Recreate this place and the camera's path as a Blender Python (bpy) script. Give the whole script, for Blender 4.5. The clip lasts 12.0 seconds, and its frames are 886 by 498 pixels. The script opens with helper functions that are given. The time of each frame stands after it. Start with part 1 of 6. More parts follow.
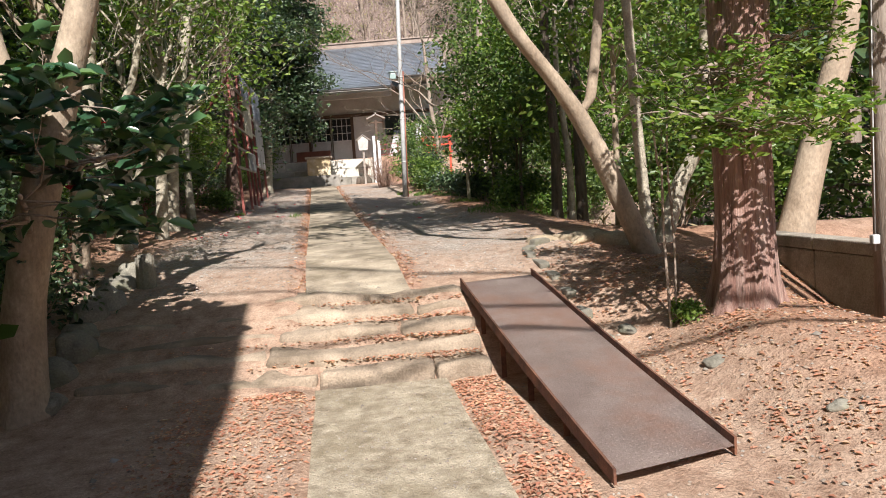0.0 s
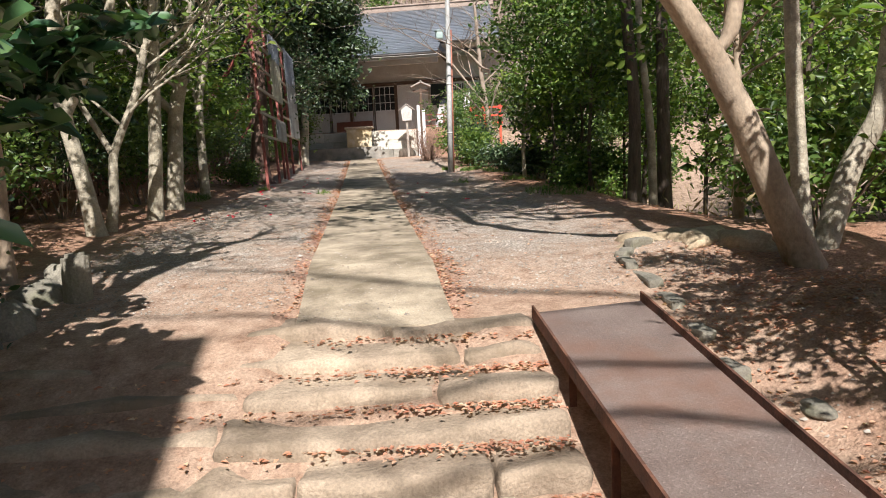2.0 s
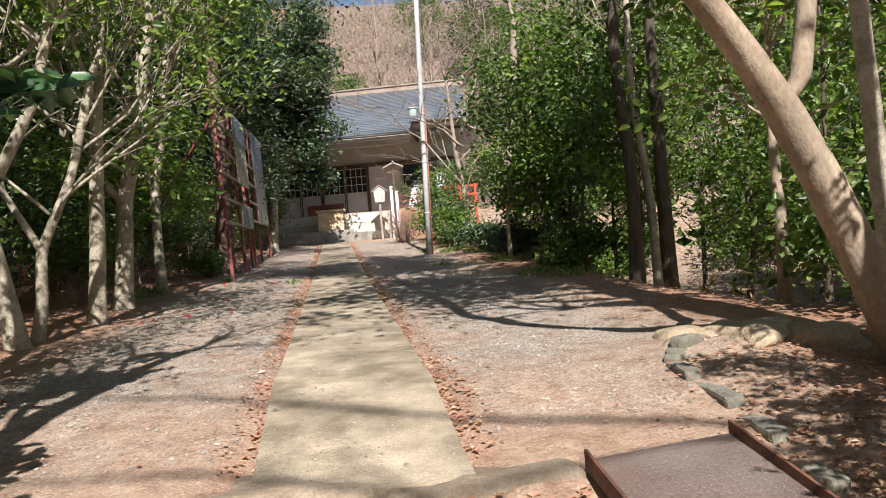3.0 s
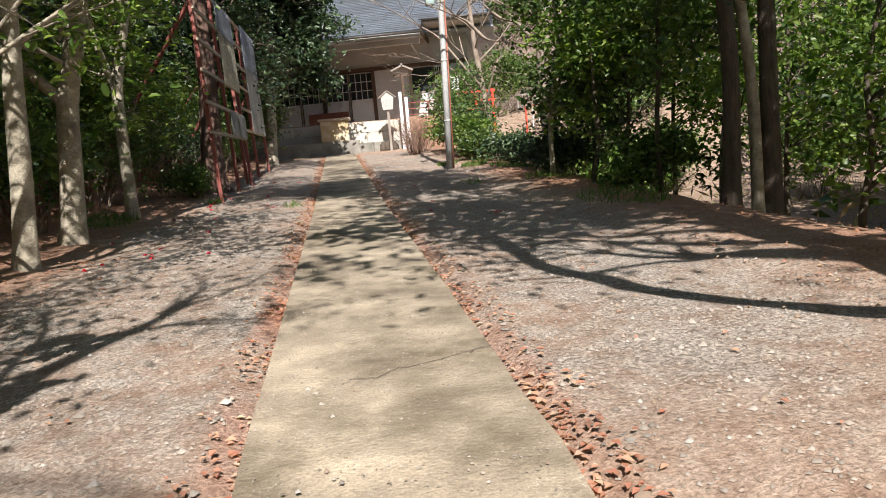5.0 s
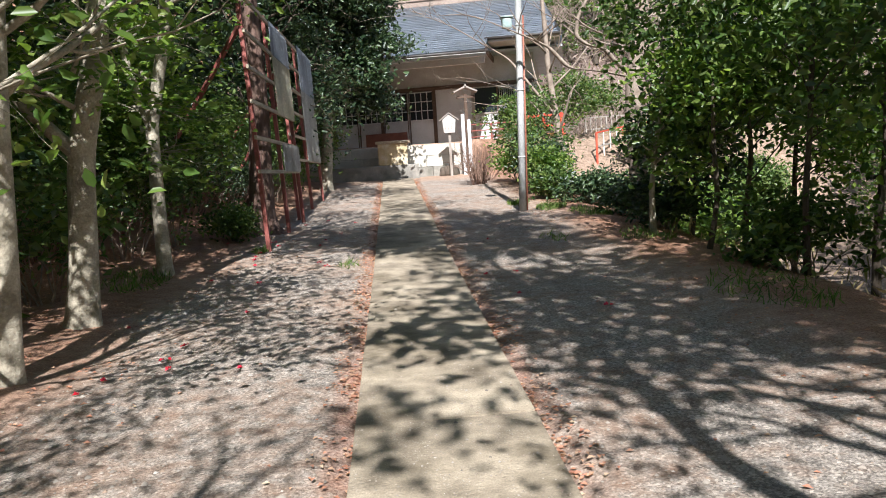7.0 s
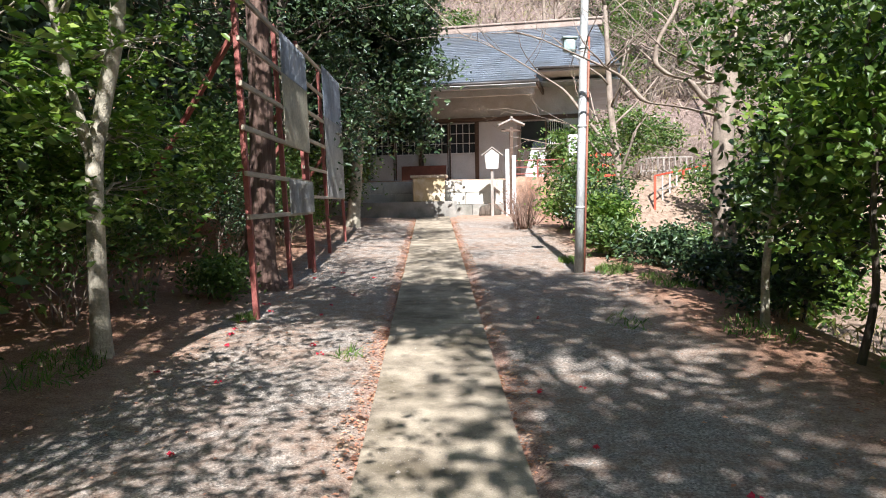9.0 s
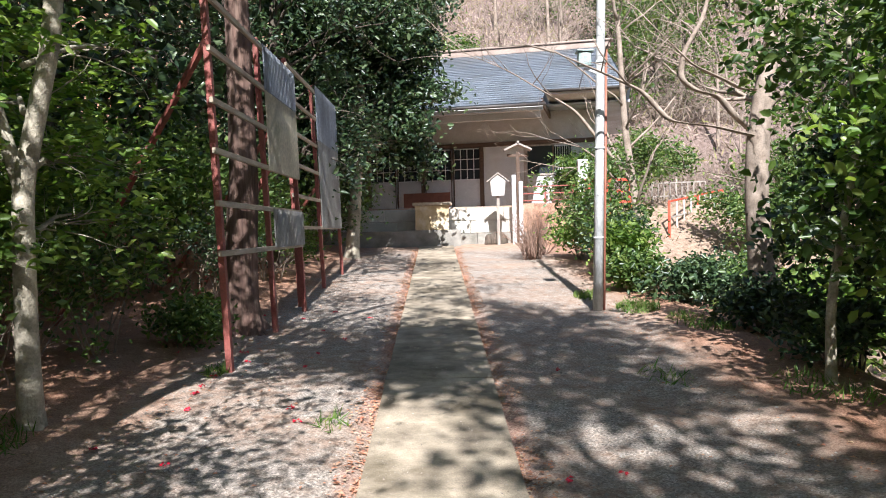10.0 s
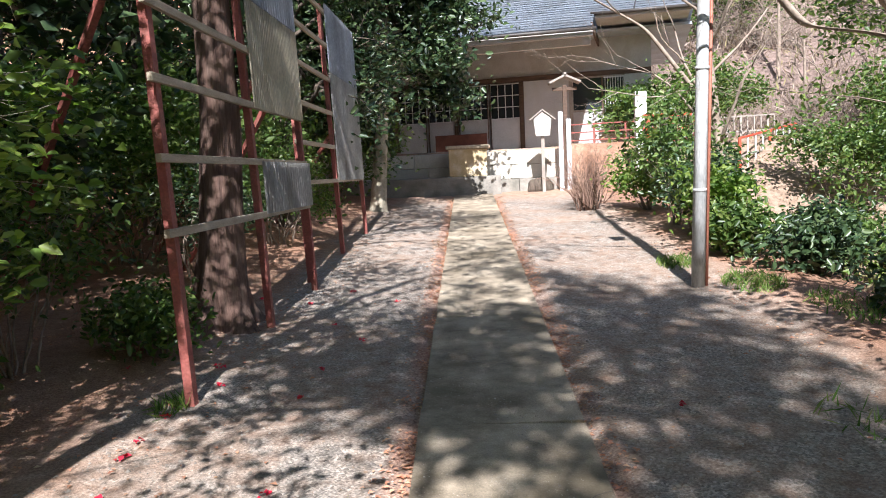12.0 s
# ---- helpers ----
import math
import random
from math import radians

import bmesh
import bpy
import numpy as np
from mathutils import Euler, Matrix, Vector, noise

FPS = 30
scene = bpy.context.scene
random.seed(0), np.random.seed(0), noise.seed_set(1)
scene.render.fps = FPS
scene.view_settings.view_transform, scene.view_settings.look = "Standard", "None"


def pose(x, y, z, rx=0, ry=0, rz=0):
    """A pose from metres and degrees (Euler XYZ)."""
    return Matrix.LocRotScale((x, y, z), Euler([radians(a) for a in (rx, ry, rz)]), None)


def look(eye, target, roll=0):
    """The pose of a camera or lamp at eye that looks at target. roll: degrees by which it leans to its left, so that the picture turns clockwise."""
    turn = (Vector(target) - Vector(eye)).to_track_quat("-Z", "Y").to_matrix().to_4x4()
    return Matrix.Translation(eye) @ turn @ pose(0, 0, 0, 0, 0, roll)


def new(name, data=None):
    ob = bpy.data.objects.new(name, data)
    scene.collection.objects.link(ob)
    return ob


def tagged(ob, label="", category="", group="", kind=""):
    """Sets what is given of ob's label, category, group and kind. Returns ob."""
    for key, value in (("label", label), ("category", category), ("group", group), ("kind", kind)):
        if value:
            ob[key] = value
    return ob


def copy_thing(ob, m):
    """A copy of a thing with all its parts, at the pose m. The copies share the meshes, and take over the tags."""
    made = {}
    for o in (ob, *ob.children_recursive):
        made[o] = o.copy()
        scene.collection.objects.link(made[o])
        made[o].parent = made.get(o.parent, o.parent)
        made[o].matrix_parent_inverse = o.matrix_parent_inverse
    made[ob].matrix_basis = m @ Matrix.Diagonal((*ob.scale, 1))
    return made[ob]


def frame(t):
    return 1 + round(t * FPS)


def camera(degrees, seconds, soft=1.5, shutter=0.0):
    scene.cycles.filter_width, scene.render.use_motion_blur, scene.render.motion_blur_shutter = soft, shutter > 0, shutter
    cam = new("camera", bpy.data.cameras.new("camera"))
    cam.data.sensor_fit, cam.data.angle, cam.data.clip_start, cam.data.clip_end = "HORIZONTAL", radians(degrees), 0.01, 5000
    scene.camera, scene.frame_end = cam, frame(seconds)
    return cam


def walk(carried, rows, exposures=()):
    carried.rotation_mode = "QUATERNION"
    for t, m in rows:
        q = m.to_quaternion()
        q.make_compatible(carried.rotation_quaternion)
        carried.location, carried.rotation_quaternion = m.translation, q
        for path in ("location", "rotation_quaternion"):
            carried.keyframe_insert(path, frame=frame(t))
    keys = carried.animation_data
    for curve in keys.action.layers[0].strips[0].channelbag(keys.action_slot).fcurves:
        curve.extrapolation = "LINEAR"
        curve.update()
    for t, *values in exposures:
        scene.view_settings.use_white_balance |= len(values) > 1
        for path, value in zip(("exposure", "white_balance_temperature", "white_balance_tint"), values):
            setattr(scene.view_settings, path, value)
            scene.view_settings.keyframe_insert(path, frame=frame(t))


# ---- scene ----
cam = camera(61.3, 12.0, soft=1.0)
PATH = [
    (0, (-0.015, 0.16, 1.343), (0.267, 2.134, 1.187), -3.8),
    (0.5, (0.084, 0.7, 1.371), (0.298, 2.675, 1.14), -5.3),
    (1, (0.076, 1.238, 1.367), (0.205, 3.213, 1.084), -5.9),
    (1.5, (0.157, 1.726, 1.365), (0.29, 3.706, 1.114), -4.4),
    (2, (0.192, 2.221, 1.369), (0.352, 4.203, 1.151), -2.9),
    (2.5, (0.166, 2.75, 1.427), (0.393, 4.736, 1.362), -4.0),
    (2.7, (0.159, 2.971, 1.42), (0.403, 4.956, 1.412), -4.6),
    (4.3, (0.089, 4.715, 1.454), (0.328, 6.694, 1.296), -4.8),
    (4.5, (0.054, 4.93, 1.445), (0.276, 6.908, 1.241), -4.6),
    (5, (0.063, 5.387, 1.496), (0.277, 7.36, 1.249), -5.0),
    (5.5, (-0.001, 5.819, 1.629), (0.203, 7.796, 1.404), -5.2),
    (6, (-0.036, 6.137, 1.696), (0.162, 8.117, 1.494), -3.9),
    (6.5, (-0.046, 6.512, 1.89), (0.066, 8.497, 1.681), -3.4),
    (7, (-0.06, 6.949, 1.984), (0.024, 8.937, 1.777), -3.6),
    (7.5, (0.032, 7.457, 2.022), (0.161, 9.447, 1.873), -3.8),
    (7.7, (0.043, 7.722, 2.058), (0.163, 9.714, 1.925), -2.9),
    (9.5, (0.036, 9.639, 2.255), (0.014, 11.635, 2.135), -1.1),
    (9.6, (0.006, 9.731, 2.248), (-0.007, 11.728, 2.143), -1.2),
    (10, (0.053, 10.217, 2.289), (0.032, 12.216, 2.236), -1.4),
    (10.5, (-0.044, 10.777, 2.28), (-0.142, 12.773, 2.213), -0.8),
    (11, (-0.054, 11.315, 2.298), (-0.155, 13.309, 2.185), -2.6),
    (11.5, (-0.073, 11.873, 2.349), (-0.19, 13.864, 2.191), -2.5),
    (12, (-0.117, 12.435, 2.404), (-0.229, 14.422, 2.2), -2.6),
]
walk(cam, [(t, look(eye, target, roll)) for t, eye, target, roll in PATH],
     [(0.0, 0.66, 6330, 11), (5.0, 0.60, 6400, 11), (7.5, 0.90, 5900, 9), (12.0, 1.14, 5920, 12)])

# ---- light ----
SUN_EL = 43.0
SUN_AZ = -0.02            # sideways drift of the light per metre ahead
world = bpy.data.worlds.new("world")
scene.world = world
world.use_nodes = True
wn, wl = world.node_tree.nodes, world.node_tree.links
sky = wn.new("ShaderNodeTexSky")
sky.sky_type, sky.sun_disc = "NISHITA", False
sky.sun_elevation, sky.sun_rotation = radians(SUN_EL), math.pi + math.atan(SUN_AZ)
wn["Background"].inputs[1].default_value = 0.072
wl.new(sky.outputs[0], wn["Background"].inputs[0])
sun_data = bpy.data.lights.new("sun", "SUN")
sun_data.energy, sun_data.angle, sun_data.color = 5.6, radians(0.55), (1.0, 0.95, 0.90)
sun = new("sun", sun_data)
sun.matrix_world = look((-SUN_AZ * 40, -40, 40 * math.tan(radians(SUN_EL))), (0, 0, 0))

# ---- materials ----


def shader(name):
    m = bpy.data.materials.new(name)
    m.use_nodes = True
    return m, m.node_tree.nodes, m.node_tree.links, m.node_tree.nodes["Principled BSDF"]


def ramp(nodes, stops):
    r = nodes.new("ShaderNodeValToRGB")
    el = r.color_ramp.elements
    while len(el) < len(stops):
        el.new(0.5)
    for e, (p, c) in zip(el, stops):
        e.position, e.color = p, (*c, 1)
    return r


def noise_tex(nodes, links, coord, scale, detail=6.0, rough=0.6):
    n = nodes.new("ShaderNodeTexNoise")
    n.inputs["Scale"].default_value, n.inputs["Detail"].default_value, n.inputs["Roughness"].default_value = scale, detail, rough
    links.new(coord, n.inputs["Vector"])
    return n.outputs[0]


def mix(nodes, links, fac, a, b, blend="MIX"):
    m = nodes.new("ShaderNodeMix")
    m.data_type, m.blend_type = "RGBA", blend
    for sock, v in ((m.inputs[0], fac), (m.inputs[6], a), (m.inputs[7], b)):
        if isinstance(v, (int, float)):
            sock.default_value = v
        elif isinstance(v, tuple):
            sock.default_value = (*v, 1)
        else:
            links.new(v, sock)
    return m.outputs[2]


def surface(name, dark, light, scale=4.0, fine=60.0, stain=None, stain_scale=1.2, stain_amount=0.6, rough=0.8, metal=0.0, bump=0.3, bump_scale=None, stretch=(1, 1, 1), vary=0.0, world_space=False, grit=0):
    """A weathered surface: coarse patches, fine grain, stains and relief."""
    m, n, l, b = shader(name)
    tc = n.new("ShaderNodeTexCoord")
    mp = n.new("ShaderNodeMapping")
    mp.inputs["Scale"].default_value = stretch
    if world_space:
        geo = n.new("ShaderNodeNewGeometry")
        l.new(geo.outputs["Position"], mp.inputs["Vector"])
    else:
        l.new(tc.outputs["Object"], mp.inputs["Vector"])
    v = mp.outputs[0]
    coarse = noise_tex(n, l, v, scale, 7)
    grain = noise_tex(n, l, v, fine, 4)
    c = ramp(n, [(0.3, dark), (0.7, light)])
    l.new(coarse, c.inputs[0])
    g = ramp(n, [(0.25, (0.68, 0.68, 0.68)), (0.75, (1.22, 1.22, 1.22))])
    l.new(grain, g.inputs[0])
    col = mix(n, l, 1.0, c.outputs[0], g.outputs[0], "MULTIPLY")
    if grit:
        gv = n.new("ShaderNodeTexVoronoi")
        gv.inputs["Scale"].default_value = grit
        l.new(v, gv.inputs["Vector"])
        gr = ramp(n, [(0.0, (1, 1, 1)), (0.26, (0, 0, 0))])
        l.new(gv.outputs["Distance"], gr.inputs[0])
        gm = noise_tex(n, l, v, 9.0, 4)
        gk = ramp(n, [(0.45, (0, 0, 0)), (0.62, (0.8, 0.8, 0.8))])
        l.new(gm, gk.inputs[0])
        col = mix(n, l, mix(n, l, 1.0, gr.outputs[0], gk.outputs[0], "MULTIPLY"), col, (0.66, 0.63, 0.56))
    if stain:
        s = noise_tex(n, l, v, stain_scale, 8, 0.65)
        sr = ramp(n, [(0.48, (0, 0, 0)), (0.66, (stain_amount,) * 3)])
        l.new(s, sr.inputs[0])
        col = mix(n, l, sr.outputs[0], col, stain)
    if vary:
        oi = n.new("ShaderNodeObjectInfo")
        hv = n.new("ShaderNodeHueSaturation")
        mr = n.new("ShaderNodeMapRange")
        mr.inputs[3].default_value, mr.inputs[4].default_value = 1 - vary, 1 + vary
        l.new(oi.outputs["Random"], mr.inputs[0])
        l.new(mr.outputs[0], hv.inputs["Value"])
        l.new(col, hv.inputs["Color"])
        col = hv.outputs[0]
    l.new(col, b.inputs["Base Color"])
    b.inputs["Roughness"].default_value, b.inputs["Metallic"].default_value = rough, metal
    if bump:
        bp = n.new("ShaderNodeBump")
        bp.inputs["Strength"].default_value, bp.inputs["Distance"].default_value = bump, 0.02
        h = noise_tex(n, l, v, bump_scale or fine * 0.6, 6)
        l.new(h, bp.inputs["Height"])
        l.new(bp.outputs[0], b.inputs["Normal"])
    return m


def leafy(name, colours, rough=0.45, through_light=0.35, spec=0.4):
    """Leaves: each one its own tone, a little light passing through."""
    m, n, l, b = shader(name)
    geo = n.new("ShaderNodeNewGeometry")
    k = len(colours)
    c = ramp(n, [(i / max(1, k - 1), col) for i, col in enumerate(colours)])
    l.new(geo.outputs["Random Per Island"], c.inputs[0])
    big = noise_tex(n, l, geo.outputs["Position"], 1.3, 3)
    tone = ramp(n, [(0.3, (0.65, 0.65, 0.65)), (0.7, (1.3, 1.3, 1.3))])
    l.new(big, tone.inputs[0])
    col = mix(n, l, 1.0, c.outputs[0], tone.outputs[0], "MULTIPLY")
    l.new(col, b.inputs["Base Color"])
    b.inputs["Roughness"].default_value = rough
    b.inputs["Specular IOR Level"].default_value = spec
    if through_light:
        t = n.new("ShaderNodeBsdfTranslucent")
        warm = mix(n, l, 1.0, col, (1.2, 1.35, 0.55), "MULTIPLY")
        l.new(warm, t.inputs[0])
        ms = n.new("ShaderNodeMixShader")
        ms.inputs[0].default_value = through_light
        l.new(b.outputs[0], ms.inputs[1])
        l.new(t.outputs[0], ms.inputs[2])
        l.new(ms.outputs[0], n["Material Output"].inputs[0])
    return m


def ground_material():
    m, n, l, b = shader("ground_soil")
    geo = n.new("ShaderNodeNewGeometry")
    pos = geo.outputs["Position"]
    xyz = n.new("ShaderNodeSeparateXYZ")
    l.new(pos, xyz.inputs[0])

    def calc(op, a, c, clamp=False):
        q = n.new("ShaderNodeMath")
        q.operation, q.use_clamp = op, clamp
        for sock, v in ((q.inputs[0], a), (q.inputs[1], c)):
            if isinstance(v, (int, float)):
                sock.default_value = v
            else:
                l.new(v, sock)
        return q.outputs[0]

    def band(v, lo, hi, soft):
        """1 between lo and hi, with soft ends."""
        up = calc("MULTIPLY", calc("SUBTRACT", v, lo), 1 / soft)
        down = calc("MULTIPLY", calc("SUBTRACT", hi, v), 1 / soft)
        return calc("MINIMUM", calc("ADD", up, 0.5, True), calc("ADD", down, 0.5, True))

    patch = noise_tex(n, l, pos, 1.1, 6)
    mid = noise_tex(n, l, pos, 7.0, 6, 0.7)
    fine = noise_tex(n, l, pos, 70.0, 5, 0.7)
    wob = calc("MULTIPLY", calc("SUBTRACT", patch, 0.5), 1.3)
    x = calc("ADD", xyz.outputs[0], wob)
    y = calc("ADD", xyz.outputs[1], calc("MULTIPLY", wob, 1.6))
    soil = ramp(n, [(0.3, (0.27, 0.165, 0.11)), (0.5, (0.43, 0.295, 0.21)), (0.72, (0.56, 0.41, 0.30))])
    l.new(mid, soil.inputs[0])
    gravel = ramp(n, [(0.3, (0.20, 0.165, 0.135)), (0.52, (0.39, 0.34, 0.29)), (0.75, (0.57, 0.51, 0.445))])
    l.new(mix(n, l, 0.5, mid, fine), gravel.inputs[0])
    litter = ramp(n, [(0.3, (0.17, 0.09, 0.055)), (0.52, (0.37, 0.20, 0.125)), (0.7, (0.52, 0.32, 0.22))])
    l.new(mix(n, l, 0.6, mid, fine), litter.inputs[0])
    dry = ramp(n, [(0.3, (0.15, 0.108, 0.075)), (0.5, (0.32, 0.228, 0.165)), (0.72, (0.46, 0.34, 0.26))])
    l.new(mid, dry.inputs[0])
    hill = ramp(n, [(0.3, (0.09, 0.065, 0.052)), (0.5, (0.21, 0.152, 0.128)), (0.72, (0.36, 0.275, 0.24))])
    l.new(mid, hill.inputs[0])
    gmask = calc("MULTIPLY", calc("MULTIPLY", band(x, -2.15, 2.2, 0.7), band(y, 7.2, 29.5, 2.0)), calc("ADD", calc("MULTIPLY", calc("SUBTRACT", mix(n, l, 0.5, mid, patch), 0.5), 4.5), 0.72, True))
    cell = n.new("ShaderNodeTexVoronoi")
    cell.inputs["Scale"].default_value = 75.0
    l.new(pos, cell.inputs["Vector"])
    bw = n.new("ShaderNodeRGBToBW")
    l.new(cell.outputs["Color"], bw.inputs[0])
    chip = ramp(n, [(0.2, (0.62, 0.61, 0.60)), (0.55, (1.0, 1.0, 1.0)), (0.85, (1.38, 1.35, 1.31))])
    l.new(bw.outputs[0], chip.inputs[0])
    lmask = calc("MULTIPLY", band(x, -2.3, 2.35, 0.6), band(y, -30, 33, 1.0))
    lmask = calc("SUBTRACT", 1.0, lmask, True)
    lmask = calc("MULTIPLY", lmask, calc("ADD", calc("MULTIPLY", patch, 1.5), 0.05, True))
    col = mix(n, l, gmask, soil.outputs[0], mix(n, l, 1.0, gravel.outputs[0], chip.outputs[0], "MULTIPLY"))
    col = mix(n, l, lmask, col, litter.outputs[0])
    col = mix(n, l, calc("MULTIPLY", band(x, 4.6, 400, 1.4), band(y, 7, 400, 3.0)), col, dry.outputs[0])
    col = mix(n, l, band(y, 39, 900, 4.0), col, hill.outputs[0])
    col = mix(n, l, band(x, -900, -5.0, 2.5), col, litter.outputs[0])
    # crumbled leaves gather along both edges of the concrete
    left = calc("ABSOLUTE", calc("ADD", xyz.outputs[0], calc("ADD", 0.34 - 0.1505, calc("MULTIPLY", xyz.outputs[1], 0.0215))), 0)
    right = calc("ABSOLUTE", calc("ADD", xyz.outputs[0], calc("ADD", -0.56 - 0.1155, calc("MULTIPLY", xyz.outputs[1], 0.0165))), 0)
    verge = calc("MULTIPLY", calc("SUBTRACT", calc("ADD", 0.05, calc("MULTIPLY", mid, 0.14)), calc("MINIMUM", left, right)), 16, True)
    verge = calc("MULTIPLY", verge, calc("MULTIPLY", band(xyz.outputs[1], 6.0, 31, 0.5), calc("ADD", calc("MULTIPLY", patch, 2.6), -0.95, True)))
    crumbs = ramp(n, [(0.3, (0.25, 0.11, 0.07)), (0.52, (0.46, 0.23, 0.15)), (0.7, (0.58, 0.36, 0.25))])
    l.new(fine, crumbs.inputs[0])
    col = mix(n, l, verge, col, crumbs.outputs[0])
    grain = ramp(n, [(0.3, (0.6, 0.6, 0.6)), (0.7, (1.3, 1.3, 1.3))])
    l.new(fine, grain.inputs[0])
    col = mix(n, l, 0.85, col, mix(n, l, 1.0, col, grain.outputs[0], "MULTIPLY"))
    l.new(col, b.inputs["Base Color"])
    b.inputs["Roughness"].default_value = 0.95
    b.inputs["Specular IOR Level"].default_value = 0.15
    bp = n.new("ShaderNodeBump")
    bp.inputs["Strength"].default_value, bp.inputs["Distance"].default_value = 0.9, 0.03
    l.new(mix(n, l, 0.5, fine, noise_tex(n, l, pos, 28.0, 5)), bp.inputs["Height"])
    l.new(bp.outputs[0], b.inputs["Normal"])
    return m


